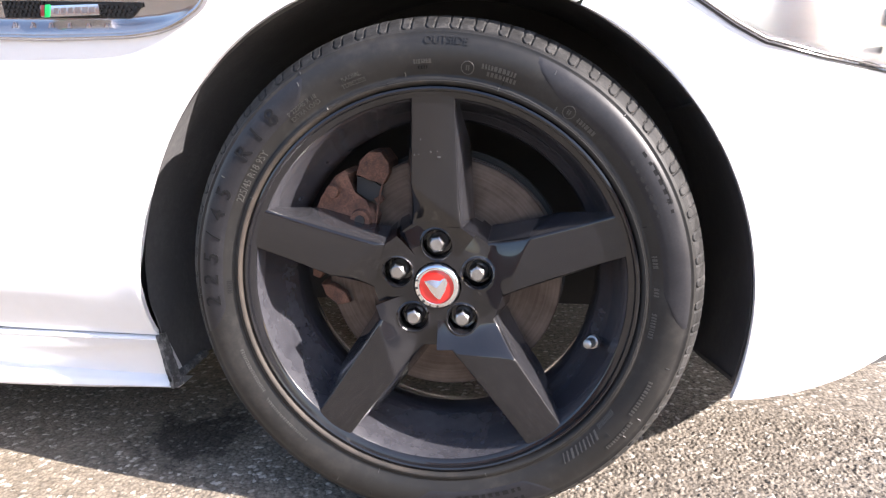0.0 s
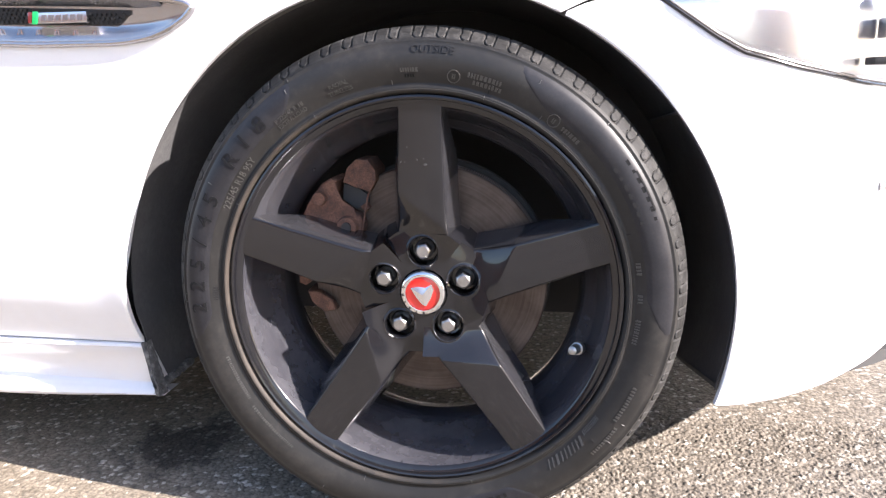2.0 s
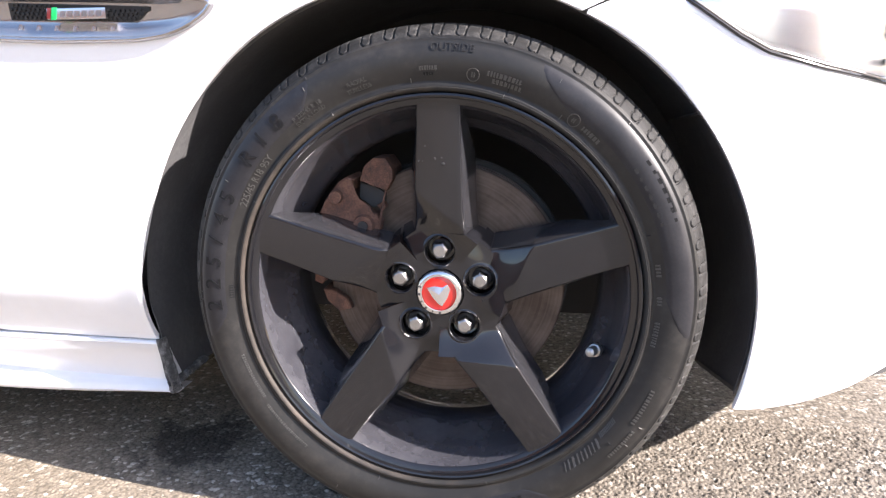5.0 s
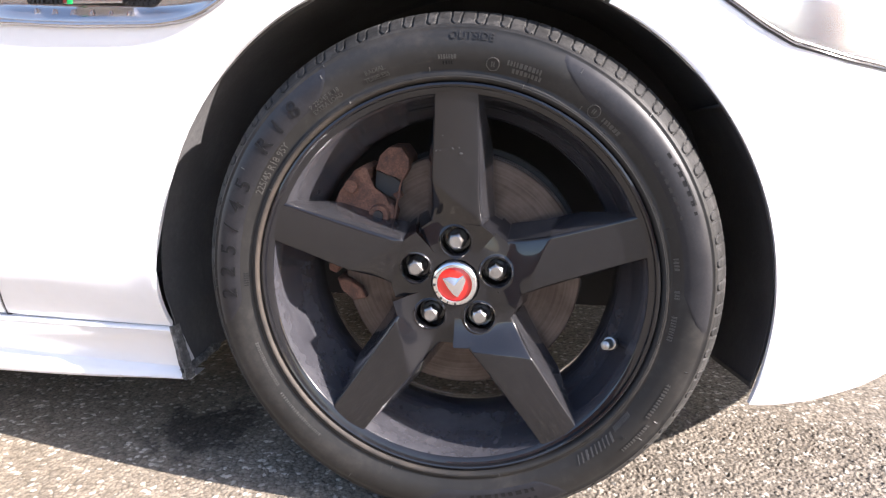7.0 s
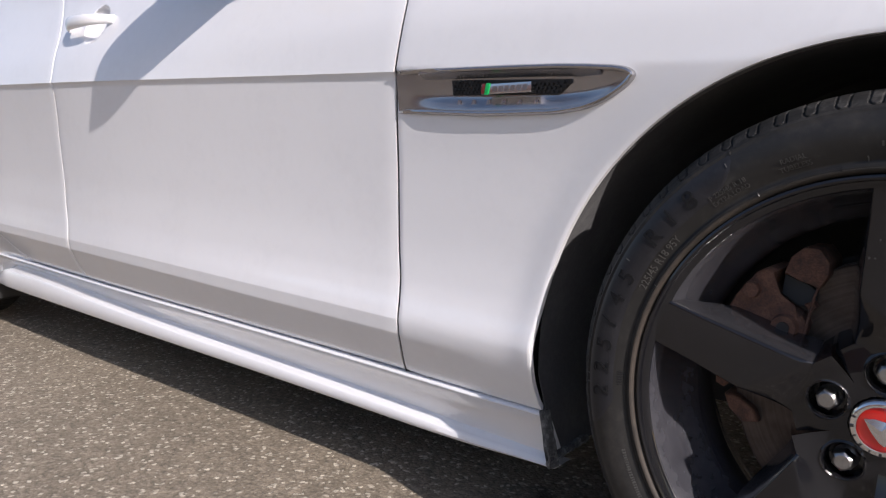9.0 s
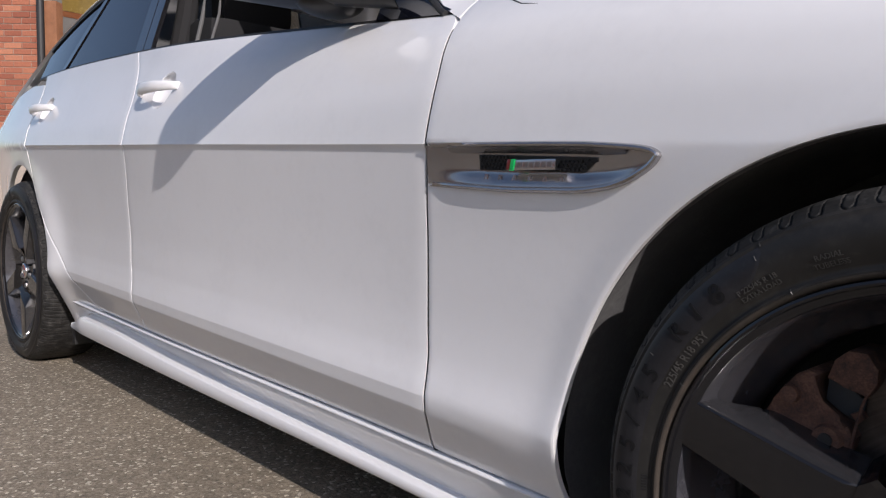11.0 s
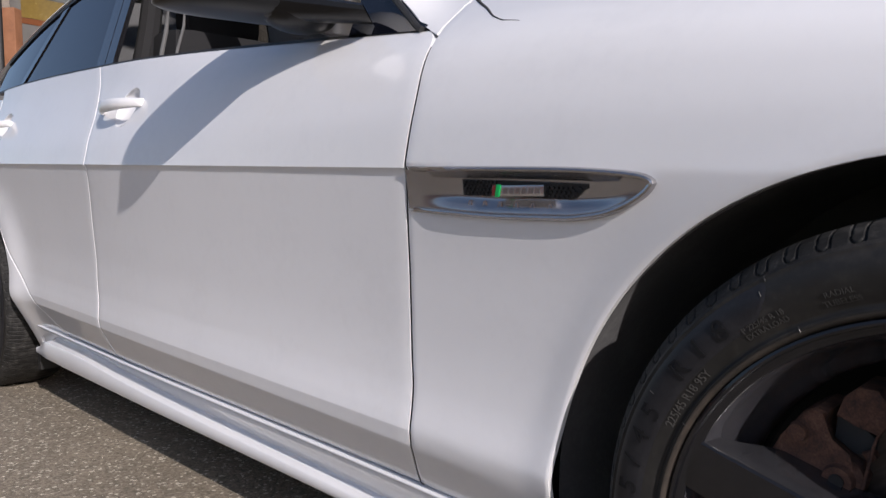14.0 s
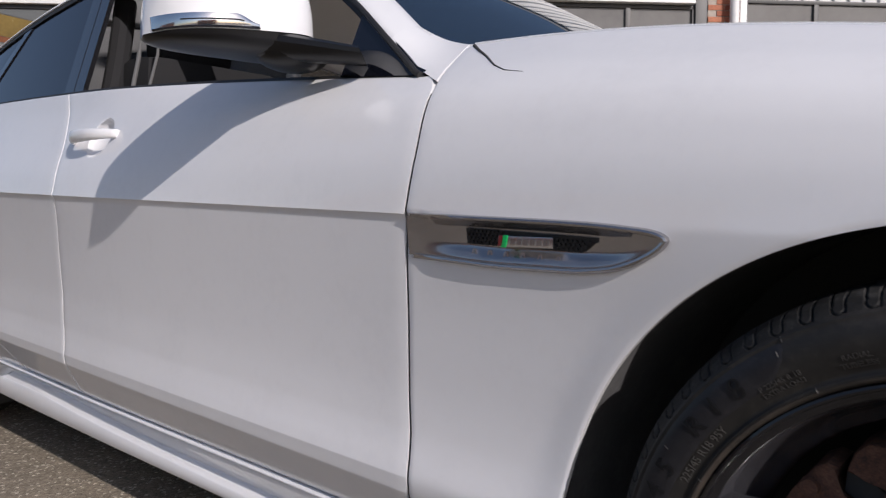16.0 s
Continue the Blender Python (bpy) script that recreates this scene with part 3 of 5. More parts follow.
def write_on_tyre(text, size, ang, r0, mat, name="lettering", lift=0.0004):
    v, f = words(text, size)
    bm = bmesh.new()
    corner = [bm.verts.new(c) for c in v]
    for face in f:
        bm.faces.new([corner[i] for i in face])
    bmesh.ops.triangulate(bm, faces=bm.faces)
    for _ in range(2):                                  # short edges, so that the letters follow the curved wall
        bmesh.ops.subdivide_edges(bm, edges=[e for e in bm.edges if e.calc_length() > 0.006], cuts=1)
        bmesh.ops.triangulate(bm, faces=bm.faces)
    bm.verts.index_update()
    v, f = [c.co.copy() for c in bm.verts], [tuple(c.index for c in face.verts) for face in bm.faces]
    bm.free()
    return link_mesh(name, on_tyre(v, ang, r0, lift), f, mat, wheel)


def bar_on_tyre(widths, height, gap, ang, r0, mat, lift=0.0003, slant=0.0):
    v, f = bars(widths, height, gap, slant)
    return link_mesh("raised_mark", on_tyre(v, ang, r0, lift), f, mat, wheel)


for i, sign in enumerate("225/45 R18"):
    if sign != " ":
        write_on_tyre(sign, 0.0300, 183.5 - 5.75 * i, 0.2785, RUBBER_MARK, "size_character", 0.0012)
write_on_tyre("225/45 R18 95Y", 0.0112, 147.5, 0.2640, RUBBER_PALE)
write_on_tyre("OUTSIDE", 0.0125, 86, 0.2960, RUBBER)
write_on_tyre("RADIAL", 0.0072, 109.5, 0.2742, RUBBER_PALE)
write_on_tyre("TUBELESS", 0.0072, 109.5, 0.2665, RUBBER_PALE)
rnd = random.Random(4)


def few(n, w):
    return [w * rnd.uniform(0.6, 1.4) for _ in range(n)]


write_on_tyre("P 225/45 R 18", 0.0074, 124, 0.2735, RUBBER_PALE)
write_on_tyre("EXTRA LOAD", 0.0070, 124, 0.2665, RUBBER_PALE)
bar_on_tyre(few(7, 0.0022), 0.0050, 0.0012, 91.5, 0.2740, RUBBER_PALE)
bar_on_tyre(few(4, 0.0018), 0.0035, 0.0012, 91.5, 0.2680, RUBBER_MARK)
bar_on_tyre(few(10, 0.0026), 0.0058, 0.0016, 73, 0.2735, RUBBER_PALE)
bar_on_tyre(few(8, 0.0026), 0.0052, 0.0016, 72, 0.2665, RUBBER_PALE)
bar_on_tyre(few(6, 0.0030), 0.0055, 0.0014, 48, 0.2655, RUBBER_PALE)
for i, wd in enumerate((0.0065, 0.004, 0.0065, 0.0065, 0.006, 0.006, 0.004)):      # block lettering of the maker, as plain bars
    bar_on_tyre([wd], 0.0200, 0, 34.5 - 2.35 * i, 0.2795, RUBBER_MARK, 0.0008)
bar_on_tyre([0.052], 0.0016, 0, 27, 0.3005, RUBBER_MARK, 0.0007)
bar_on_tyre(few(4, 0.0022), 0.0055, 0.0016, 9, 0.2640, RUBBER_PALE)
bar_on_tyre(few(3, 0.0022), 0.0055, 0.0016, 1, 0.2640, RUBBER_PALE)
bar_on_tyre(few(9, 0.0022), 0.0055, 0.0016, -8, 0.2640, RUBBER_PALE)
bar_on_tyre(few(12, 0.0022), 0.0050, 0.0022, -27, 0.2830, RUBBER_PALE)
bar_on_tyre(few(12, 0.0022), 0.0045, 0.0020, -38, 0.2900, RUBBER_PALE)
bar_on_tyre(few(12, 0.0012), 0.0055, 0.0010, -37, 0.2640, RUBBER_PALE, slant=0.3)
bar_on_tyre(few(9, 0.0024), 0.0110, 0.0042, -47, 0.2660, RUBBER_PALE, slant=0.4)
bar_on_tyre(few(9, 0.0062), 0.0180, 0.0042, -76, 0.2795, RUBBER_MARK, 0.0009)
bar_on_tyre(few(22, 0.0014), 0.0036, 0.0016, 205, 0.2690, RUBBER_PALE)
bar_on_tyre(few(24, 0.0014), 0.0030, 0.0018, 222, 0.2720, RUBBER_PALE)
bar_on_tyre(few(6, 0.0016), 0.0050, 0.0012, 180, 0.2640, RUBBER_MARK)


def ring_on_tyre(ang, r0, rad):
    v, f = tube([(rad * math.cos(k * math.pi / 10), rad * math.sin(k * math.pi / 10), 0) for k in range(20)], 0.0006, 6, True)
    link_mesh("approval_mark", on_tyre([Vector(p) for p in v], ang, r0, 0.0003), f, RUBBER_PALE, wheel)
    v, f = bars([0.0016, 0.0016], 0.006, 0.001)
    link_mesh("raised_mark", on_tyre([p + Vector((0, -0.003, 0)) for p in v], ang, r0, 0.0003), f, RUBBER_PALE, wheel)


ring_on_tyre(80.5, 0.2715, 0.0072)
ring_on_tyre(53.5, 0.2690, 0.0072)

# moulding nibs and the pale bead line
nib_rng = random.Random(9)
for k in range(34):
    a = nib_rng.uniform(0, 360)
    r = nib_rng.choice((0.2535, 0.2610, 0.2790, 0.2950, 0.3060))
    v, f = tube([polar(r + 0.0025 * i, radians(a), wall_y(r + 0.0025 * i) - 0.0005) for i in range(3)], 0.0006, 5)
    link_mesh("moulding_nib", v, f, RUBBER_PALE if k % 2 else RUBBER_MARK, wheel)

# bolts, cap and valve
for k in range(5):
    a = radians(89.5 + 72 * k)
    cx, cz = 0.054 * math.cos(a), HUB + 0.054 * math.sin(a)
    prof = [(0.0, -0.0010), (0.0070, -0.0010), (0.0088, 0.0004), (0.0098, 0.0016), (0.0102, 0.0030), (0.0102, 0.014), (0.0125, 0.016), (0.0125, 0.021)]
    verts, faces = [], []
    turn = rnd.uniform(0, 1)
    for r, y in prof:
        for i in range(24):
            b = 2 * math.pi * i / 24 + turn
            hexed = r / math.cos(((b - turn + math.pi / 6) % (math.pi / 3)) - math.pi / 6) * 0.93 if 0.009 < r < 0.0110 else r
            verts.append((cx + hexed * math.cos(b), y, cz + hexed * math.sin(b)))
    for i in range(len(prof) - 1):
        for j in range(24):
            faces.append((i * 24 + j, i * 24 + (j + 1) % 24, (i + 1) * 24 + (j + 1) % 24, (i + 1) * 24 + j))
    link_mesh("wheel_bolt", verts, faces, STEEL, wheel, "bright steel hexagon wheel bolt", sharp=25)

v, f = revolve([(0.0218, -0.0020), (0.0222, -0.0042), (0.0235, -0.0046), (0.0270, -0.0036), (0.0288, -0.0018), (0.0294, 0.0010), (0.0294, 0.010)], 72, (0, 0, HUB))
cap = link_mesh("centre_cap", v, f, CHROME, wheel, "chrome-ringed red centre cap")
v, f = revolve([(0.0, -0.0030), (0.012, -0.0029), (0.0205, -0.0022), (0.0218, -0.0016)], 64, (0, 0, HUB))
link_mesh("cap_badge", v, f, RED, wheel, "red enamel disc")
# a plain silver relief on the badge
bm = bmesh.new()
pts = [(-0.0155, 0.0070), (-0.006, 0.0092), (0.004, 0.0080), (0.0105, 0.0120), (0.0140, 0.0050), (0.0105, -0.0060), (0.0040, -0.0165), (-0.0010, -0.0140), (-0.0085, -0.0050)]
front = [bm.verts.new((x, -0.0042, HUB + z)) for x, z in pts]
rear = [bm.verts.new((x * 1.06, -0.0022, HUB + z * 1.06)) for x, z in pts]
heart = bm.verts.new((0.0, -0.0068, HUB - 0.001))
for i in range(len(pts)):
    j = (i + 1) % len(pts)
    bm.faces.new((front[i], front[j], rear[j], rear[i]))
    bm.faces.new((front[i], front[j], heart))
part("badge_relief", bm, SILVER, wheel, "silver relief", sharp=15)
for i, a in enumerate((162, 184, 206, 228, 250, 272)):
    b = radians(a)
    m = Matrix.Translation((0.0258 * math.cos(b), -0.0046, HUB + 0.0258 * math.sin(b))) @ Matrix.Rotation(-b, 4, "Y")
    bm = bmesh.new()
    bmesh.ops.create_cube(bm, size=1.0, matrix=m @ Matrix.Diagonal((0.0032, 0.0010, 0.0016 + 0.0012 * (i % 2), 1)))
    part("ring_mark", bm, GLOSS_BLACK, wheel)

va = radians(-20.5)
v, f = tube([polar(0.222, va, 0.034), polar(0.212, va, 0.018), polar(0.206, va, 0.006)], lambda u: 0.0042 if u < 0.4 else 0.0046, 12)
link_mesh("valve_stem", v, f, PLASTIC, wheel)
v, f = tube([polar(0.2130, va, 0.020), polar(0.2090, va, 0.012), polar(0.2086, va, 0.0115), polar(0.2040, va, 0.002), polar(0.2020, va, -0.002), polar(0.2010, va, -0.0035)], lambda u: (0.0085, 0.0085, 0.0066, 0.0064, 0.0058, 0.003)[int(round(u * 5))], 12)
link_mesh("valve_cap", v, f, STEEL, wheel, "metal valve cap")

# chips of pale dust on the spokes
for k, (x, z, s) in enumerate(((0.012, 0.165, 1.3), (0.002, 0.171, 0.9), (-0.018, 0.168, 0.8), (-0.013, 0.168, 0.5), (0.010, 0.172, 0.6), (-0.010, 0.186, 0.6))):
    bm = bmesh.new()
    bmesh.ops.create_icosphere(bm, subdivisions=1, radius=0.0011 * s, matrix=Matrix.Translation((x - 0.004, -0.0140, HUB + z)) @ Matrix.Rotation(k, 4, "Y") @ Matrix.Diagonal((1.8, 0.4, 1, 1)))
    part("dust_chip", bm, RUBBER_PALE, wheel)

# brake disc, hub bell and caliper
rows = [(0.084, 0.060), (0.086, 0.0585), (0.156, 0.0585), (0.158, 0.060), (0.158, 0.069), (0.156, 0.070), (0.152, 0.072), (0.152, 0.078), (0.158, 0.080), (0.158, 0.090), (0.084, 0.090)]
v, f = revolve(rows, 120, (0, 0, HUB), closed=True)
link_mesh("brake_disc", v, f, DISC, car, "worn steel brake disc with rusty edge")
v, f = revolve([(0.02, 0.026), (0.066, 0.026), (0.072, 0.030), (0.076, 0.062), (0.086, 0.0595), (0.086, 0.085), (0.02, 0.085)], 72, (0, 0, HUB), closed=True)
link_mesh("disc_bell", v, f, RUST, car, "rusty brake disc bell")


def cast(name, outline, y0, y1, bevel, mat, label=""):
    """A casting with a rounded front edge, from its outline of (x, height over the hub)."""
    bm = bmesh.new()
    fr = [bm.verts.new((x, y0, HUB + z)) for x, z in outline]
    ba = [bm.verts.new((x, y1, HUB + z)) for x, z in outline]
    bm.faces.new(fr)
    bm.faces.new(ba[::-1])
    for i in range(len(outline)):
        j = (i + 1) % len(outline)
        bm.faces.new((fr[i], fr[j], ba[j], ba[i]))
    bmesh.ops.bevel(bm, geom=[e for e in bm.edges if abs(e.verts[0].co.y - y0) < 1e-5 and abs(e.verts[1].co.y - y0) < 1e-5], offset=bevel, segments=3, profile=0.6, affect="EDGES")
    return part(name, bm, mat, car, label)


cast("brake_caliper", [(-0.176, 0.040), (-0.170, 0.084), (-0.157, 0.108), (-0.138, 0.135), (-0.126, 0.142), (-0.116, 0.139), (-0.121, 0.123), (-0.115, 0.110),
                       (-0.098, 0.098), (-0.088, 0.094), (-0.082, 0.082), (-0.086, 0.066), (-0.104, 0.056), (-0.110, 0.020), (-0.150, 0.005)], 0.034, 0.100, 0.006, RUST, "rusty brown cast-iron brake caliper")
cast("caliper_bracket", [(-0.110, 0.136), (-0.104, 0.155), (-0.092, 0.166), (-0.076, 0.166), (-0.066, 0.152), (-0.066, 0.138), (-0.074, 0.124), (-0.086, 0.128), (-0.094, 0.132)], 0.040, 0.100, 0.0018, RUST, "rusty caliper bracket")
cast("brake_pad", [(-0.112, 0.134), (-0.088, 0.126), (-0.078, 0.118), (-0.080, 0.100), (-0.096, 0.100), (-0.114, 0.112)], 0.052, 0.0575, 0.002, SHIELD, "dark brake pad")
cast("pad_lug", [(-0.089, 0.104), (-0.080, 0.109), (-0.076, 0.102), (-0.082, 0.096)], 0.044, 0.056, 0.002, RUST)
for x, z, rad in ((-0.104, 0.079, 0.0155), (-0.140, 0.116, 0.010)):
    bm = bmesh.new()
    bmesh.ops.create_cone(bm, cap_ends=True, segments=22, radius1=rad, radius2=rad * 0.82, depth=0.012, matrix=Matrix.Translation((x, 0.032, HUB + z)) @ Matrix.Rotation(math.pi / 2, 4, "X"))
    part("caliper_boss", bm, RUST, car)
bm = bmesh.new()
bmesh.ops.create_cone(bm, cap_ends=True, segments=16, radius1=0.0070, radius2=0.0064, depth=0.003, matrix=Matrix.Translation((-0.104, 0.0255, HUB + 0.079)) @ Matrix.Rotation(math.pi / 2, 4, "X"))
part("caliper_bore", bm, PLASTIC, car)
v, f = tube([(-0.074, 0.046, HUB + 0.130), (-0.078, 0.040, HUB + 0.115), (-0.081, 0.036, HUB + 0.095), (-0.084, 0.036, HUB + 0.075), (-0.090, 0.040, HUB + 0.062)], 0.0014, 8)
link_mesh("retaining_spring", v, f, RUST, car)
cast("pad_bracket", [(-0.178, 0.012), (-0.168, 0.014), (-0.160, 0.004), (-0.168, -0.006), (-0.178, -0.002)], 0.044, 0.090, 0.003, RUST)
cast("pad_bracket", [(-0.168, -0.014), (-0.152, -0.014), (-0.134, -0.026), (-0.128, -0.040), (-0.146, -0.044), (-0.162, -0.030)], 0.046, 0.090, 0.004, RUST)
v, f = tube([(-0.100, 0.118, HUB + 0.198), (-0.115, 0.110, HUB + 0.190), (-0.126, 0.108, HUB + 0.183)], 0.0038, 8)
link_mesh("pad_wire", v, f, RUST, car, "rusty brown wire clip")
v, f = revolve([(0.02, 0.112), (0.150, 0.112), (0.162, 0.108), (0.164, 0.112), (0.150, 0.118), (0.02, 0.118)], 60, (0, 0, HUB), closed=True)
link_mesh("dust_shield", v, f, DARK, car)
v, f = tube([(0.0, 0.1, HUB), (0.0, 0.35, HUB - 0.02), (0.02, 0.7, HUB - 0.03)], 0.032, 14)
link_mesh("drive_shaft", v, f, DARK, car)

# the rear wheel shares every mesh of the front one
rear_wheel = wheel.copy()
scene.collection.objects.link(rear_wheel)
rear_wheel.name = "rear_wheel"
rear_wheel.matrix_basis = Matrix.Translation((-BASE, -0.022, 0)) @ Matrix.Translation((0, 0, HUB)) @ Matrix.Rotation(radians(31), 4, "Y") @ Matrix.Translation((0, 0, -HUB)) @ wheel.matrix_basis
for o in list(wheel.children):
    c = o.copy()
    scene.collection.objects.link(c)
    c.parent = rear_wheel
v, f = revolve(rows, 60, (-BASE, 0.01, HUB), closed=True)
link_mesh("brake_disc", v, f, DISC, car, "worn steel brake disc")
for x, y in ((0.0, 2 * MID), (-BASE, 2 * MID)):          # the wheels on the far side
    far_wheel = wheel.copy()
    scene.collection.objects.link(far_wheel)
    far_wheel.name = "far_wheel"
    far_wheel.matrix_basis = Matrix.Translation((x, y, 0)) @ Matrix.Diagonal((1, -1, 1, 1)) @ wheel.matrix_basis
    for o in [q for q in wheel.children if q.name.startswith(("tyre", "spoke"))]:
        c = o.copy()
        scene.collection.objects.link(c)
        c.parent = far_wheel


# ---- bodywork: one flank surface, from which every panel is cut ----
ARCH = 0.3875                      # radius of the rear arch, about its wheel
ARCH_X, ARCH_Z, ARCH_R = -0.0115, 0.3035, 0.3965   # the front arch's own circle


def sill_z(x):
    """Height of the joint between the doors and the sill."""
    return 0.231 - 0.0185 * (x + 0.66)


def crease_z(x):
    return 0.701 - 0.0345 * (x + 0.65)


def belt_z(x):
    return knots([(-3.3, 1.035), (-2.5, 1.022), (-1.9, 0.998), (-1.3, 0.962), (-0.9, 0.928), (-0.69, 0.905)], x)


def top_w(x):
    """Height of the shoulder above the crease line."""
    return 0.262 - 0.14 * max(0.0, x + 0.65) ** 2


LOW_FRONT = [(0.0, -0.0020), (0.04, 0.0020), (0.10, 0.0085), (0.18, 0.0140), (0.32, 0.0168), (0.55, 0.0130), (0.80, 0.0040), (1.0, -0.004)]
LOW_MID = [(0.0, -0.0235), (0.04, -0.0218), (0.10, -0.0190), (0.18, -0.0168), (0.32, -0.0165), (0.55, -0.0225), (0.75, -0.0310), (1.0, -0.045)]
HIGH_FRONT = [(0.0, -0.0085), (0.06, -0.0035), (0.12, 0.011), (0.16, 0.030), (0.20, 0.068), (0.235, 0.115), (0.27, 0.165)]
HIGH_MID = [(0.0, -0.0495), (0.05, -0.035), (0.12, -0.004), (0.18, 0.022), (0.21, 0.033), (0.26, 0.046)]
HANDLES = ((-1.63, 0.868), (-2.60, 0.888))


def flank(x, z, upper=None):
    """Depth of the car's side at x and z; upper says on which side of the crease line a point on it lies."""
    zc, zs = crease_z(x), sill_z(x)
    m = min(1.0, max(0.0, (-0.60 - x) / 1.15))
    m = m * m * (3 - 2 * m)
    high = z > zc if upper is None else upper
    if high:
        w = z - zc
        f = knots(HIGH_FRONT, w * 0.262 / max(0.05, top_w(x)) if x > -0.65 else w)
        y = f + (knots(HIGH_MID, w) - f) * m
    else:
        zb = zs + 0.097 + 0.010 * m                     # the double bend under which the doors tuck in
        p = max(0.0, (z - zb) / (zc - zb))
        f = knots(LOW_FRONT, p)
        y = f + (knots(LOW_MID, p) - f) * m
        k = smooth(-0.60, -0.40, x)                     # the bend softens and runs out towards the wheel
        r = 0.0010 + 0.012 * k
        for drop, slope in ((0.0, 0.13), (0.024, 0.38)):
            d = (zb - drop - z) / r
            y += slope * r * (math.log1p(math.exp(d)) if d < 30 else d)
        y += (-0.006 - 0.02 * max(0.0, 0.1 - p) - y) * smooth(-0.15, 0.15, x)   # the bumper drops straight
        if x > -0.66:                                   # no step in the wing, only in the doors
            y += -0.0045 * smooth(0.12, 0.0, zc - z) * smooth(-0.66, -0.5, x)
    # flares round both wheels
    r = max(0.0, math.hypot(x - ARCH_X, z - ARCH_Z) - ARCH_R)
    y -= 0.004 * math.exp(-(r / 0.030) ** 2) * smooth(0.20, 0.34, z)
    r = math.hypot(x + BASE, z - HUB)
    y -= 0.024 * math.exp(-((max(r, ARCH) - ARCH) / 0.09) ** 2) * smooth(0.8, 0.5, z)
    # nose and tail turn in
    y += 0.35 * max(0.0, x - 0.22) ** 2 + (1.6 - 0.58 * smooth(0.42, 0.21, z)) * max(0.0, x - 0.36) ** 2 + 0.07 * max(0.0, -x - 2.45) ** 2
    for hx, hz in HANDLES:
        d = math.hypot((x - hx - 0.022) / 0.050, (z - hz) / 0.044)
        if d < 1:
            y += 0.026 * math.sqrt(1 - d * d)
    # sunk seat for the wing vent
    return y + vent_seat(x, z)


def vent_seat(x, z):
    return 0.016 * smooth(0.0, 0.006, vent_inside(x, z)) if -0.648 < x < -0.27 and 0.62 < z < 0.72 else 0.0


def vent_edges(x):
    """Lower and upper edge of the wing vent."""
    x = x if x < -0.45 else -0.45 + (x + 0.45) * 0.950
    low = knots([(-0.66, 0.6425), (-0.57, 0.638), (-0.47, 0.634), (-0.393, 0.634), (-0.350, 0.638), (-0.327, 0.644), (-0.296, 0.659), (-0.284, 0.669), (-0.279, 0.677)], x)
    high = knots([(-0.66, 0.704), (-0.524, 0.700), (-0.386, 0.695), (-0.309, 0.6885), (-0.291, 0.685), (-0.283, 0.681), (-0.279, 0.677)], x)
    return low, high


def vent_inside(x, z):
    low, high = vent_edges(x)
    return min(z - low, high - z, -0.274 - x) - 0.0065


def cloth(a, b, nu, nv, upper_from=None):
    """Rows of points between two lines of (x, z), laid on the flank."""
    A, B = lines([(x, 0, z) for x, z in a], nu), lines([(x, 0, z) for x, z in b], nu)
    rows = []
    for i in range(nv):
        f = i / (nv - 1)
        rows.append([(p.x + (q.x - p.x) * f, flank(p.x + (q.x - p.x) * f, p.z + (q.z - p.z) * f), p.z + (q.z - p.z) * f) for p, q in zip(A, B)])
    return rows


def panel(name, rows, label="", mat=None, lip=0.0012, depth=0.014):
    v, f = sheet(rows, (0, depth, 0), lip)
    return link_mesh(name, v, f, mat or PAINT, car, label, sharp=40)


def front_gap(z):
    return knots([(0.21, -0.676), (0.25, -0.668), (0.32, -0.653), (0.38, -0.660), (0.45, -0.667), (0.60, -0.661), (0.70, -0.652), (0.80, -0.640), (0.87, -0.645), (0.93, -0.70)], z)


def mid_gap(z):
    return knots([(0.22, -1.800), (0.27, -1.785), (0.36, -1.775), (0.45, -1.790), (0.58, -1.784), (0.74, -1.757), (0.84, -1.785), (0.93, -1.835), (1.0, -1.88)], z)


def rear_gap(z):
    return knots([(0.238, -2.08), (0.265, -2.14), (0.307, -2.215), (0.36, -2.305), (0.44, -2.405), (0.55, -2.53), (0.65, -2.62), (0.786, -2.70), (0.90, -2.735), (1.03, -2.77)], z)


GAP = 0.0024


def door_rows(right, left, cols, hx):
    """Rows of a door from the sill to the belt, with the crease as two rows 4 mm apart."""
    rows = []
    uh = (hx + 0.012 - right(0.87)) / (left(0.87) - right(0.87))
    us = sorted([j / cols for j in range(cols + 1) if abs(j / cols - uh) > 0.062] + [uh + 0.062 * k / 32 for k in range(-32, 33)])
    fine = [0.150 + 0.0020 * k for k in range(54)]         # close rows over the two bends
    levels = [("low", f) for f in sorted([k / 100 for k in range(98) if not 0.148 < k / 100 < 0.260] + fine)] + [("low", 0.984), ("step", 0), ("step", 1)] + [("high", k / 84) for k in range(1, 85)]
    for kind, f in levels:
        row = []
        for u in us:
            x = left(0.6) * u + right(0.6) * (1 - u)
            for _ in range(6):
                zs, zc, zb = sill_z(x) + 0.004, crease_z(x), belt_z(x)
                z = zs + (zc - 0.006 - zs) * f if kind == "low" else zc - 0.0045 if (kind, f) == ("step", 0) else zc + 0.001 if kind == "step" else zc + (zb - zc) * f
                xl, xr = left(z) + GAP, right(z) - GAP
                x = xl * u + xr * (1 - u)
            y = flank(x, z, kind == "high" or (kind, f) == ("step", 1))
            row.append((x, y, z))
        rows.append(row)
    return rows


front_door = panel("front_door", door_rows(front_gap, mid_gap, 90, HANDLES[0][0]), "white front door with a body crease")
rear_door = panel("rear_door", door_rows(mid_gap, rear_gap, 76, HANDLES[1][0]), "white rear door with a body crease")

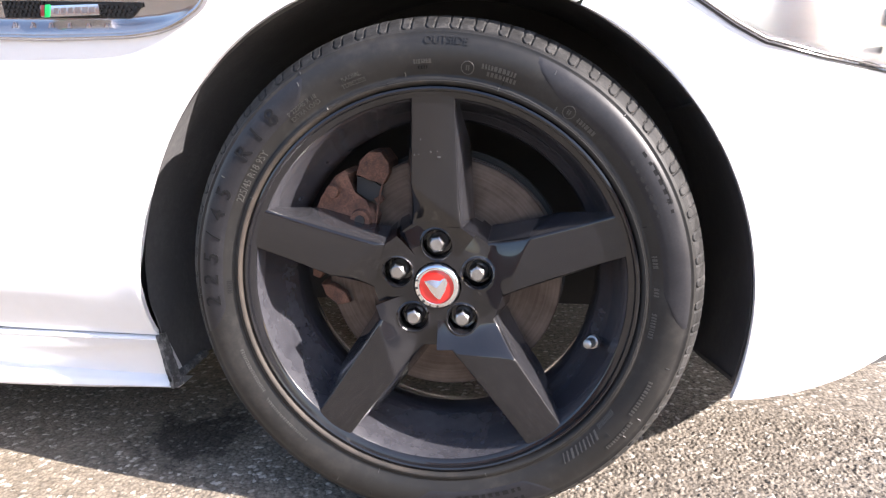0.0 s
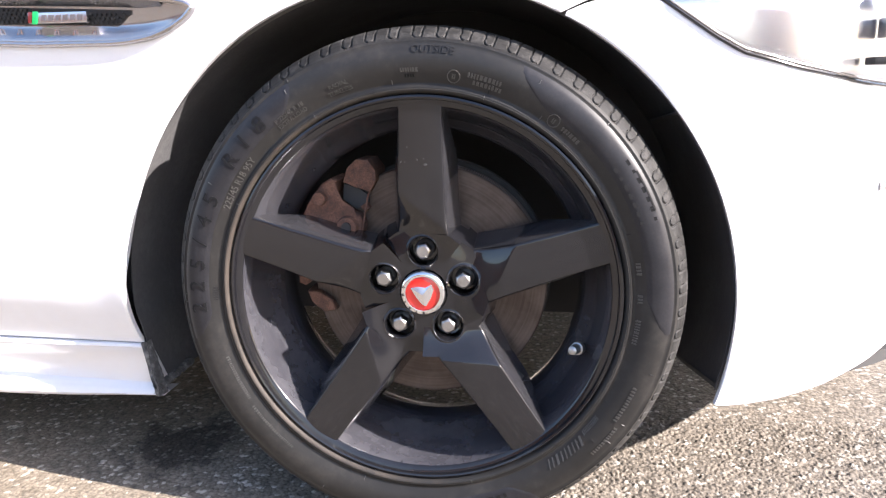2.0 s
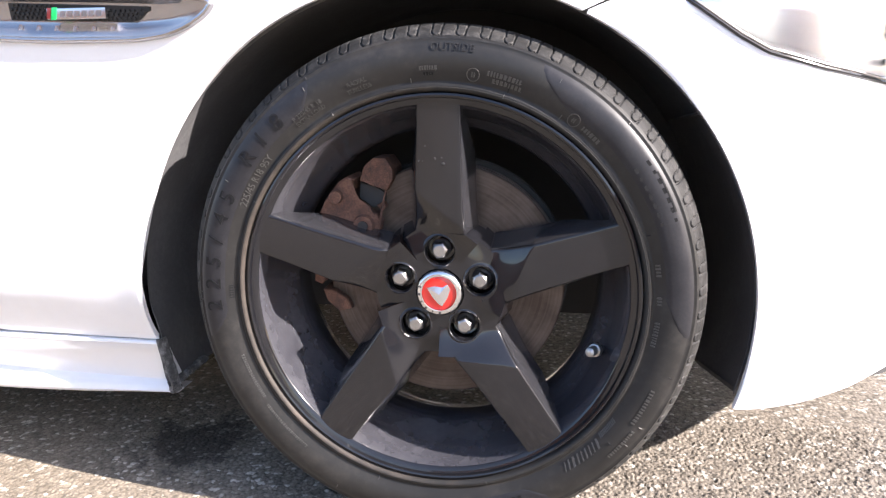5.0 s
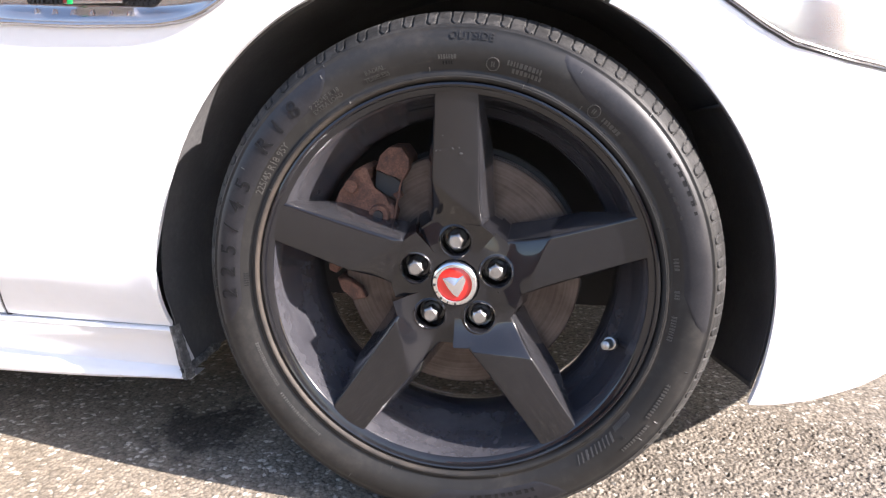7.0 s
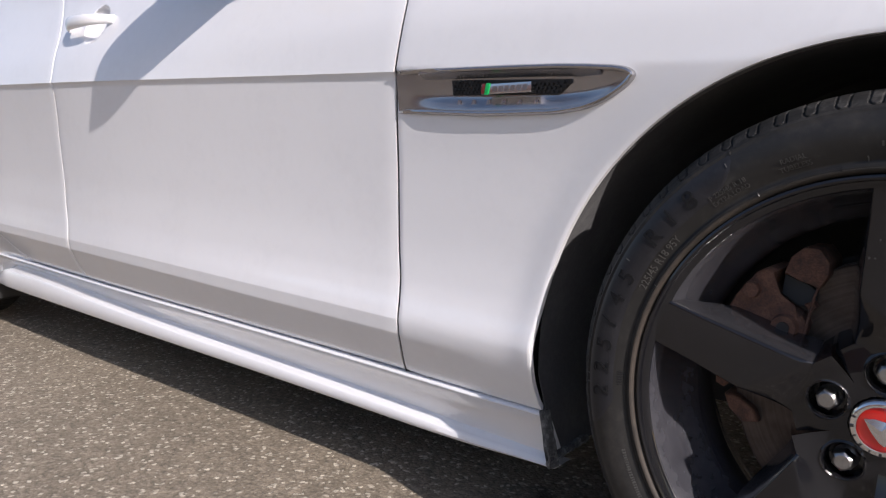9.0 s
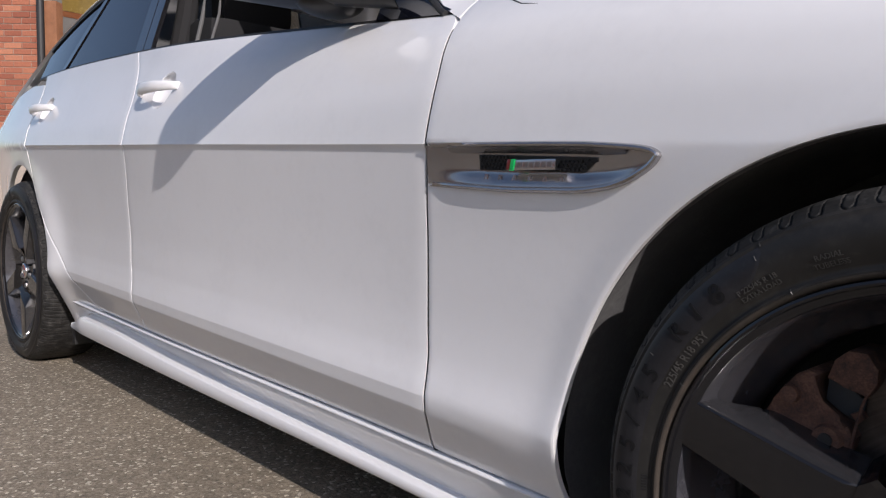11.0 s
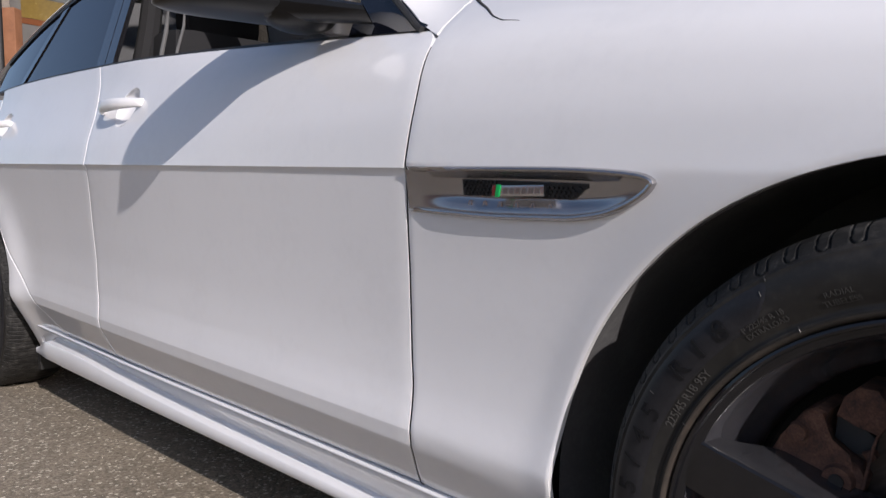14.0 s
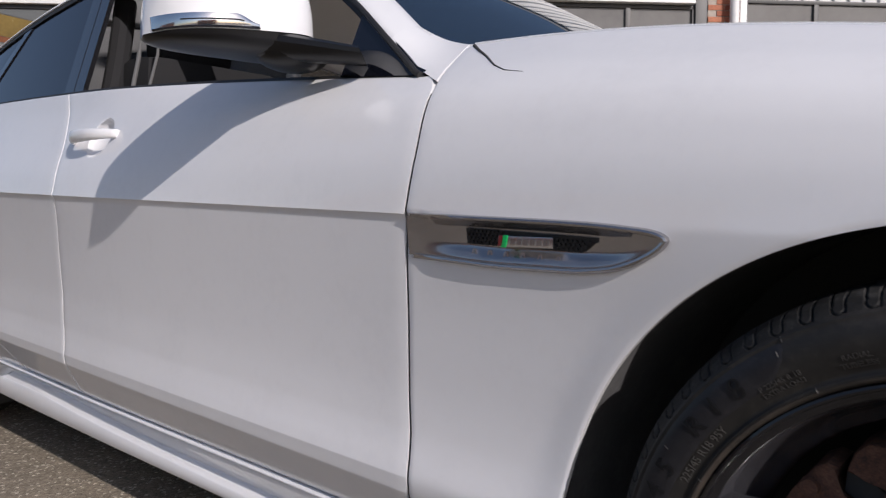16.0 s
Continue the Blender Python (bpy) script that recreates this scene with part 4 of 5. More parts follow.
# black strips added in the shut lines to stand in for their shade
for gap, z0, z1 in ((front_gap, 0.224, 0.872), (mid_gap, 0.250, 0.985), (rear_gap, 0.260, 1.0)):
    strip_rows = [[(gap(z) + dx, flank(gap(z), z) + (0.0018 if gap is front_gap else 0.006), z) for dx in ((-0.0006, 0.006) if gap is front_gap else (-0.006, 0.006))] for z in np.linspace(z0, z1, 60)]
    v, f = sheet(strip_rows, (0, 0.003, 0))
    link_mesh("door_seal", v, f, PLASTIC, car)

# front wing: from the arch up to the shoulder, forward to the headlamp
arch = [(ARCH_X + ARCH_R * math.cos(radians(a)), ARCH_Z + ARCH_R * math.sin(radians(a))) for a in np.linspace(190.4, 63.5, 60)]
arch = [(x - 0.010 * smooth(0.315, 0.235, z) * (x < 0), z) for x, z in arch]
inner = arch + [(0.197, 0.6725), (0.264, 0.6850), (0.300, 0.6915), (0.360, 0.6985), (0.420, 0.7005)]
shoulder = [(x, crease_z(x) + top_w(x)) for x in np.linspace(-0.668, 0.42, 30)]
outer_low = [(-0.411, sill_z(-0.411) + 0.003), (-0.55, sill_z(-0.55) + 0.003), (front_gap(0.235) + GAP, sill_z(-0.675) + 0.003)]
gap_line = [(front_gap(z) + GAP, z) for z in np.linspace(0.228, 0.875, 40)]


def wing_rows():
    """The wing in two sheets' worth of rows: each arch point joined to its own point of the outline."""
    ins = lines([(x, 0, z) for x, z in inner], 190)
    outline = lines([(x, 0, z) for x, z in outer_low + gap_line + shoulder], 600)
    n = len(ins)
    # arc-length pairs, with fixed ties at the corners of the outline
    ties = [(0, 0.0), (4, 0.128), (88, 0.415), (n - 1, 1.0)]
    rows, m = [], 56
    pick = []
    for i in range(n):
        s = knots(ties, i)
        pick.append(outline[min(599, int(round(s * 599)))])
    for k in range(m):
        f = (k / (m - 1)) ** 1.15
        rows.append([(p.x + (q.x - p.x) * f, flank(p.x + (q.x - p.x) * f, p.z + (q.z - p.z) * f), p.z + (q.z - p.z) * f) for p, q in zip(ins, pick)])
    return rows


wing = panel("front_wing", wing_rows(), "white front wing with a rolled arch lip", depth=0.009)

# bumper side: from the arch forward, below the lamp
bump_in = [(ARCH_X + ARCH_R * math.cos(radians(a)), ARCH_Z + ARCH_R * math.sin(radians(a))) for a in np.linspace(62.6, -17.5, 70)]
bump_out = [(0.173, 0.6600), (0.197, 0.6695), (0.260, 0.6800), (0.298, 0.6545), (0.337, 0.6285), (0.372, 0.6105), (0.44, 0.5925), (0.53, 0.5755), (0.66, 0.5625), (0.80, 0.55), (0.845, 0.45), (0.80, 0.36), (0.736, 0.318), (0.662, 0.267), (0.612, 0.233), (0.577, 0.218), (0.512, 0.199), (0.448, 0.188), (0.400, 0.184), (0.370, 0.183)]
bumper = panel("front_bumper", cloth(bump_in, bump_out, 120, 44), "white front bumper corner", depth=0.009)

# headlamp with a dark double edge and a clear lens
lamp_low = [(0.265, 0.6815), (0.300, 0.6575), (0.339, 0.6315), (0.372, 0.6135), (0.44, 0.596), (0.53, 0.579), (0.66, 0.566), (0.78, 0.557)]
lamp_top = [(0.267, 0.6840), (0.30, 0.6895), (0.36, 0.6965), (0.42, 0.6985), (0.50, 0.694), (0.58, 0.680), (0.66, 0.66), (0.74, 0.63)]
lamp = panel("headlamp", [[(x, y + 0.014, z) for x, y, z in r] for r in cloth(lamp_low, lamp_top, 50, 16)], "clear-lensed headlamp with a chrome edge", SILVER)
v, f = sheet([[(x, y + 0.001, z) for x, y, z in r] for r in cloth(lamp_low, lamp_top, 50, 16)], (0, 0.003, 0))
lens = link_mesh("lens", v, f, CLEAR, lamp)
lens.visible_shadow = False
edge_pts = [(p.x, flank(p.x, p.z) - 0.0005, p.z) for p in lines([(x, 0, z - 0.002) for x, z in lamp_low], 60)]
v, f = tube(edge_pts, 0.0022, 8)
link_mesh("lamp_seal", v, f, GLOSS_BLACK, lamp)
v, f = tube([(x, y - 0.0006, z + 0.0042) for x, y, z in edge_pts], 0.0016, 8)
link_mesh("lamp_edge", v, f, CHROME, lamp)
bm = boxes(((0.53, 0.045, 0.597), (0.60, 0.075, 0.606)), bevel=0.002)
part("lamp_bar", bm, PLASTIC, lamp)
bm = boxes(((0.545, 0.06, 0.628), (0.60, 0.09, 0.652)), ((0.55, 0.06, 0.67), (0.62, 0.09, 0.69)), bevel=0.004)
part("lamp_unit", bm, SATIN, lamp)

# intake blade at the bumper's corner
v, f = tube([(0.585, flank(0.585, 0.44) - 0.003, 0.445), (0.62, flank(0.62, 0.44) - 0.004, 0.45), (0.64, flank(0.64, 0.44) - 0.004, 0.455), (0.66, flank(0.66, 0.44) - 0.003, 0.46)], 0.006, 8)
link_mesh("bumper_blade", v, f, SATIN, car)

# rear quarter with its arch
q_in = [(-BASE + ARCH * math.cos(radians(a)), HUB + ARCH * math.sin(radians(a))) for a in np.linspace(-28, 200, 80)]
q_out = [(-2.470, 0.150), (-2.40, 0.225), (-2.28, 0.250), (-2.13, 0.251)] + [(rear_gap(z) - GAP, z) for z in np.linspace(0.263, 0.995, 30)] + [(-2.95, 1.01), (-3.3, 1.0), (-3.55, 0.96), (-3.62, 0.7), (-3.6, 0.4), (-3.4, 0.2)]


def quarter_rows():
    ins, outline = lines([(x, 0, z) for x, z in q_in], 120), lines([(x, 0, z) for x, z in q_out], 500)
    rows, m = [], 26
    ties = [(0, 0.0), (20, 0.20), (62, 0.50), (119, 1.0)]
    pick = [outline[min(499, int(round(knots(ties, i) * 499)))] for i in range(120)]
    for k in range(m):
        f = k / (m - 1)
        rows.append([(p.x + (q.x - p.x) * f, flank(p.x + (q.x - p.x) * f, max(0.16, p.z + (q.z - p.z) * f)), p.z + (q.z - p.z) * f) for p, q in zip(ins, pick)])
    return rows


panel("rear_wing", quarter_rows(), "white rear wing round the wheel arch", depth=0.016)

# sill: a bright bead under the doors, a face that tucks in, a narrow shelf and a lip that grows out towards the back
LIP_TOP = [(-2.30, -0.046), (-2.10, -0.045), (-1.80, -0.054), (-1.40, -0.064), (-1.00, -0.070), (-0.68, -0.075), (-0.50, -0.079), (-0.40, -0.079)]
LIP_FOOT = [(-2.20, -0.101), (-1.50, -0.096), (-0.90, -0.094), (-0.65, -0.094), (-0.40, -0.089)]
LIP_OUT = [(-2.10, -0.004), (-1.50, 0.003), (-1.00, 0.007), (-0.70, 0.0095), (-0.55, 0.0135), (-0.40, 0.0175)]


def sill_section(x):
    """The sill's outline at x, from its joint with the doors down and under: (depth, height)."""
    top, foot, out = knots(LIP_TOP, x), knots(LIP_FOOT, x), knots(LIP_OUT, x)
    end = smooth(-2.31, -2.42, x)                      # the lip rounds off in front of the rear wheel
    top += (foot * 0.80 - top) * end
    out += 0.006 * end
    deep = 0.030 - 0.006 * smooth(-0.55, -0.42, x)
    half = (top + 0.016 - 0.0065) / 2
    return [(0.007, 0.0008), (-0.0012, -0.0002), (-0.0034, -0.0012), (-0.0042, -0.0028), (-0.0036, -0.0046), (0.0000, -0.0065),
            (deep * 0.5, half), (deep, top + 0.016), (deep + 0.0015, top + 0.010), (deep * 0.9 + 0.1 * out, top + 0.0055),
            (out * 0.6 + deep * 0.4, top + 0.0030), (out + 0.0020, top + 0.0012), (out, top - 0.0012), (out - 0.0010, (top + foot) / 2),
            (out + 0.0012, foot + 0.0050), (out + 0.0030, foot + 0.0022), (out + 0.0075, foot), (0.050, foot)]


def sill_rows():
    xs = np.concatenate([np.linspace(-0.411, -0.75, 60), np.linspace(-0.77, -2.28, 60), np.linspace(-2.29, -2.425, 20)])
    cuts = []
    for x in xs:
        zs = sill_z(x)
        y = flank(max(min(x, -0.47), -2.10), zs + 0.003, False) - 0.004 * smooth(-0.44, -0.56, x)
        fore = smooth(-0.45, -0.411, x)                # the front end slants forward towards its foot
        cuts.append([(x - 0.10 * dz * fore, y + dy, zs + dz) for dy, dz in sill_section(x)])
    return [list(r) for r in zip(*cuts)]


v, f = sheet(sill_rows(), (0, 0.02, 0))
link_mesh("sill", v, f, PAINT, car, "white side sill with a flared lower lip", sharp=40)
# scuffed lower edge of the liner behind the wheel, and the chewed end of the sill
scuff = random.Random(6)
edge_rows = []
for i in range(40):
    s = i / 39
    x, y, z = -0.4015 + 0.003 * s, 0.044 + 0.105 * s, 0.1545 + 0.004 * s
    w = 0.0055 + scuff.uniform(-0.0016, 0.0016)
    edge_rows.append([(x + scuff.uniform(-0.0012, 0.0012), y, z - w + scuff.uniform(-0.001, 0.001)), (x + 0.003 + scuff.uniform(-0.0015, 0.0015), y, z), (x + scuff.uniform(-0.0012, 0.0012), y, z + w)])
v, f = sheet(edge_rows, (-0.006, 0.0, 0.0))
link_mesh("scuffed_flap", v, f, SCUFF, car, "scuffed grey plastic flap", sharp=20)
edge_rows = []
for i in range(34):
    s = i / 33
    x, y, z = -0.4115 + 0.0080 * s, 0.033 + 0.014 * s, 0.229 - 0.086 * s
    w = 0.0012 + 0.0022 * s + scuff.uniform(0, 0.0014)
    edge_rows.append([(x - w * 0.3, y - 0.0012, z), (x + w * 0.6, y + 0.001 + scuff.uniform(-0.001, 0.001), z + scuff.uniform(-0.0008, 0.0008)), (x + w + 0.004, y + 0.016, z)])
v, f = sheet(edge_rows, (-0.002, 0.004, 0.0))
link_mesh("sill_end", v, f, SCUFF, car, "chewed grey edge of the sill", sharp=20)
bm = boxes(((-2.465, 0.03, 0.105), (-2.440, 0.12, 0.160)), bevel=0.004)
part("rear_flap", bm, PLASTIC, car)


# wheel wells
def well(cx, cz, rad, name, low):
    rows = []
    for y in (0.024, 0.03, 0.04, 0.10, 0.20, 0.30, 0.42):
        r = rad + (0.0020 if y < 0.03 else 0.007)
        fore = -16 - 26 * max(0.0, y - 0.03) if y < 0.25 else -22
        rows.append([(cx + r * math.cos(radians(a)) - 0.0155 * smooth(187, 201, a), y + 0.016 * smooth(182, 192, a) * (y < 0.035), cz + r * math.sin(radians(a))) for a in np.linspace(low, fore, 90)])
    v, f = sheet(rows, (0, 0.0, 0.006))
    link_mesh(name, v, f, LINER, car, "dusty black wheel arch liner")
    bm = bmesh.new()
    box(bm, (cx - 0.42, 0.42, 0.17), (cx + 0.42, 0.44, 0.73))
    part("inner_wing", bm, DARK, car)


well(ARCH_X, ARCH_Z, ARCH_R, "arch_liner", 201.5)
well(-BASE, HUB, ARCH, "arch_liner", 199)
seam = [(ARCH_X + (ARCH_R + 0.004) * math.cos(radians(a)), y, ARCH_Z + (ARCH_R + 0.004) * math.sin(radians(a))) for a, y in zip(np.linspace(37, 33, 12), np.linspace(0.03, 0.34, 12))]
v, f = tube(seam, 0.0022, 6)
link_mesh("liner_seam", v, f, LINER, car)
bm = boxes(((-3.5, 0.10, 0.16), (-3.25, 2 * MID - 0.1, 0.2)), ((-2.42, 0.150, 0.17), (-0.43, 2 * MID - 0.15, 0.2)), 
           ((-3.25, 0.44, 0.2), (-2.42, 2 * MID - 0.44, 0.24)), ((-0.42, 0.44, 0.2), (0.42, 2 * MID - 0.44, 0.24)))
part("underbody", bm, DARK, car)
for bx, by in ((-0.66, 0.12), (-2.42, 0.16)):
    part("bulkhead", boxes(((bx, by, 0.2), (bx + 0.02, 2 * MID - by, 0.88))), DARK, car)
# far flank, plain
far = [[(x, 2 * MID + 0.04 - 0.6 * max(0.0, x - 0.3) ** 2 - (0.12 if z > 0.85 else 0.0), z) for x in np.linspace(-3.6, 0.8, 40)] for z in (0.2, 0.4, 0.7, 0.85, 0.93)]
v, f = sheet(far, (0, -0.01, 0))
link_mesh("far_flank", v, f, PAINT, car)
bm = boxes(((0.80, 0.45, 0.24), (0.86, 2 * MID - 0.45, 0.62)), bevel=0.02)
part("nose_panel", bm, PAINT, car)
tray = [(x, flank(x, 0.205) + 0.012) for x in np.linspace(0.40, 0.84, 12)] + [(0.90, 0.58), (0.935, 0.72), (0.94, 0.82)]
tray += [(x, 2 * MID - y) for x, y in tray[::-1]]
bm = bmesh.new()
faces = [[bm.verts.new((x, y, z)) for x, y in tray] for z in (0.203, 0.220)]
for ring in faces:
    bm.faces.new(ring)
for i in range(len(tray)):
    j = (i + 1) % len(tray)
    bm.faces.new((faces[0][i], faces[0][j], faces[1][j], faces[1][i]))
part("undertray", bm, DARK, car)
bm = boxes(((-3.66, 0.25, 0.25), (-3.6, 2 * MID - 0.25, 0.98)), bevel=0.02)
part("tail_panel", bm, PAINT, car)


# bonnet and scuttle
def bonnet_z(x, y):
    e = crease_z(x) + top_w(x)
    s = min(1.0, max(0.0, (y - 0.16) / (MID - 0.16)))
    return e + 0.002 + (0.050 + 0.035 * (x + 0.45)) * (1 - (1 - s) ** 2.2)


rows = []
for x in np.linspace(0.70, -0.66, 50):
    lo = flank(x, crease_z(x) + top_w(x)) + 0.004
    half = [(x - 0.16 * smooth(0, 1, (y - lo) / (MID - lo)) * smooth(0.0, -0.66, x), y, bonnet_z(x, y)) for y in np.linspace(lo, MID, 24)]
    rows.append(half + [(px, 2 * MID - py, pz) for px, py, pz in half[-2::-1]])
v, f = sheet(rows, (0, 0, -0.012))
bonnet = link_mesh("bonnet", v, f, PAINT, car, "white bonnet with a gently domed top")


# glasshouse
def house_y(x, z):
    return flank(min(x, -0.70), belt_z(x), True) + 0.003 + 0.44 * (z - belt_z(x))


def roof_line(x):
    return knots([(-3.45, 1.0), (-3.2, 1.075), (-2.9, 1.185), (-2.6, 1.27), (-2.3, 1.325), (-2.0, 1.352), (-1.7, 1.358), (-1.45, 1.335), (-1.2, 1.265), (-0.95, 1.110), (-0.80, 1.000), (-0.70, 0.925)], x)


def strip(lo, hi, x0, x1, n, out=0.0, rows_n=4):
    rows = []
    for k in range(rows_n):
        f = k / (rows_n - 1)
        row = []
        for x in np.linspace(x0, x1, n):
            z = lo(x) + (hi(x) - lo(x)) * f
            row.append((x, house_y(x, z) + out, z))
        rows.append(row)
    return rows


def glass_top(x):
    return roof_line(x) - 0.030


def pane(name, x0, x1, mat, lean0=0.0, lean1=0.0):
    rows, n, k = [], 40, 14
    for i in range(k):
        f = i / (k - 1)
        row = []
        for u in np.linspace(0, 1, n):
            x = x0 + (x1 - x0) * u
            for _ in range(4):
                lo, hi = belt_z(x) + 0.006, max(glass_top(x), belt_z(x) + 0.008)
                z = lo + (hi - lo) * f
                x = (x0 + lean0 * (z - 0.95)) * (1 - u) + (x1 + lean1 * (z - 0.95)) * u
            row.append((x, house_y(x, z) + 0.006, z))
        rows.append(row)
    v, f = sheet(rows, (0, 0.004, 0.001))
    ob = link_mesh(name, v, f, mat, car)
    ob.visible_shadow = False
    return ob


rear_pane = pane("rear_window", -1.90, -2.60, PRIVACY, -0.35, 0.55)
rear_pane["label"] = "blue-tinted privacy glass of the rear door"
quarter_pane = pane("quarter_window", -2.635, -2.93, PRIVACY, 0.55, 0.0)
quarter_pane["label"] = "small fixed rear quarter window"


def post(name, x0, x1, lean, mat, out=0.0):
    rows = []
    for z in np.linspace(0.93, 1.34, 16):
        row = []
        for x in np.linspace(x0 + lean * (z - 0.95), x1 + lean * (z - 0.95), 6):
            zz = min(max(z, belt_z(x)), roof_line(x) - 0.012)
            row.append((x, house_y(x, zz) + out, zz))
        rows.append(row)
    v, f = sheet(rows, (0, 0.012, 0))
    return link_mesh(name, v, f, mat, car)


post("door_post", -1.795, -1.845, -0.35, GLOSS_BLACK, 0.002)
post("door_post", -1.850, -1.905, -0.35, GLOSS_BLACK, 0.002)
post("window_divider", -2.600, -2.640, 0.55, GLOSS_BLACK, 0.002)
v, f = sheet(strip(lambda x: belt_z(x) - 0.003, lambda x: belt_z(x) + 0.006, -0.70, -2.90, 80, 0.0015), (0, 0.02, 0))
link_mesh("belt_trim", v, f, PLASTIC, car, "black window seal")
v, f = sheet(strip(lambda x: roof_line(x) - 0.034, lambda x: roof_line(x) - 0.014, -0.76, -2.93, 90, 0.001), (0, 0.02, 0))
link_mesh("roof_seal", v, f, PLASTIC, car, "black upper window seal")


pillar_line = [(x, house_y(x, roof_line(x) - 0.016) - 0.004, roof_line(x) - 0.017) for x in np.linspace(-0.695, -1.60, 60)]
v, f = tube(pillar_line, 0.0055, 8)
link_mesh("pillar_seal", v, f, PLASTIC, car, "black rubber door seal")


# roof, pillars and screens: a frame swept over the cabin
def rail_rows(lo, hi):
    rows = []
    for k in range(8):
        f = k / 7
        row = []
        for x in np.linspace(-0.79, -3.5, 110):
            zr = roof_line(x)
            z = zr - 0.014 + 0.024 * f + 0.012 * math.sin(f * math.pi / 2)
            y = house_y(x, zr - 0.014) + 0.062 * f ** 1.5 - 0.003 * (1 - f)
            row.append((x, y, z))
        rows.append(row)
    return rows


v, f = sheet(rail_rows(0, 1), (0, 0.012, -0.004))
link_mesh("cant_rail", v, f, PAINT, car, "white roof rail and screen pillar")
foot_a = [(-0.653 - 0.014 * s, flank(-0.653 - 0.014 * s, 0.893 + 0.070 * s), 0.893 + 0.070 * s) for s in np.linspace(0, 1, 8)]
foot_b = [Vector(q) for q in [r[0] for r in rail_rows(0, 1)]]
foot_rows = []
for i in range(14):
    s = i / 13
    foot_rows.append([tuple(Vector(a).lerp(b, s) + Vector((0, 0.004, -0.006)) * math.sin(math.pi * s)) for a, b in zip(foot_a, foot_b)])
fv, ff = sheet(foot_rows, (0, 0.012, -0.004))
link_mesh("pillar_foot", fv, ff, PAINT, car, "white foot of the screen pillar")
# rail of the far side
fv, f = sheet(rail_rows(0, 1)[:4], (0, 0.012, -0.004))
v2 = [(x, 2 * MID - y, z) for x, y, z in fv]
link_mesh("cant_rail", v2, f, PAINT, car, "white roof rail and screen pillar")
rows = []
for x in np.linspace(-1.42, -2.45, 30):
    lo = house_y(x, roof_line(x) - 0.014) + 0.058
    rows.append([(x, y, roof_line(x) + 0.016 + 0.045 * (1 - ((y - MID) / (MID - lo)) ** 2)) for y in np.linspace(lo, 2 * MID - lo, 30)])
v, f = sheet(rows, (0, 0, -0.012))
link_mesh("roof", v, f, PAINT, car, "white roof panel")


def screen(name, x0, x1, label):
    rows = []
    for x in np.linspace(x0, x1, 24):
        lo = house_y(x, roof_line(x) - 0.014) + 0.056
        rows.append([(x + (0.16 if x > -2 else -0.10) * (1 - ((y - MID) / (MID - lo)) ** 2) * (abs(x - (-1.42 if x > -2 else -2.45)) / 0.8), y, roof_line(x) + 0.010 + 0.045 * (1 - ((y - MID) / (MID - lo)) ** 2)) for y in np.linspace(lo, 2 * MID - lo, 36)])
    v, f = sheet(rows, (0, 0, -0.004))
    ob = link_mesh(name, v, f, SCREEN, car, label)
    ob.visible_shadow = False
    return ob


screen("windscreen", -0.70, -1.42, "blue-tinted windscreen mirroring the sky")
screen("rear_screen", -2.45, -3.35, "dark rear window")
rows = [[(x, y, 0.965 + 0.02 * (1 - ((y - MID) / 0.7) ** 2)) for y in np.linspace(0.17, 2 * MID - 0.17, 30)] for x in np.linspace(-0.62, -0.86, 6)]
v, f = sheet(rows, (0, 0, -0.01))
link_mesh("scuttle", v, f, PLASTIC, car)

# cabin
bm = boxes(((-2.4, 0.14, 0.45), (-0.7, 2 * MID - 0.14, 0.50)), ((-0.86, 0.16, 0.5), (-0.70, 2 * MID - 0.16, 0.90)))
part("cabin_floor", bm, INSIDE, car)
for y in (0.42, 1.27):
    bm = bmesh.new()
    box(bm, (-1.75, y - 0.22, 0.5), (-1.25, y + 0.22, 0.66), 0.05)
    box(bm, (-1.95, y - 0.22, 0.6), (-1.78, y + 0.22, 1.12), 0.06)
    box(bm, (-1.99, y - 0.12, 1.13), (-1.90, y + 0.12, 1.28), 0.035)
    part("seat", bm, INSIDE, car, "dark front seat")
v, f = tube([(-1.90, 0.125, 0.80), (-1.925, 0.17, 0.98), (-1.965, 0.215, 1.12), (-2.03, 0.27, 1.30)], 0.030, 10)
link_mesh("pillar_lining", v, f, INSIDE, car)
v, f = tube([(-1.74, 0.13, 0.95), (-1.80, 0.19, 1.1), (-1.86, 0.24, 1.28)], 0.006, 8)
link_mesh("belt_strap", v, f, INSIDE_PALE, car)
v, f = tube([(-1.66, 0.13, 0.95), (-1.72, 0.20, 1.1), (-1.79, 0.25, 1.28)], 0.004, 8)
link_mesh("belt_strap", v, f, INSIDE_PALE, car)


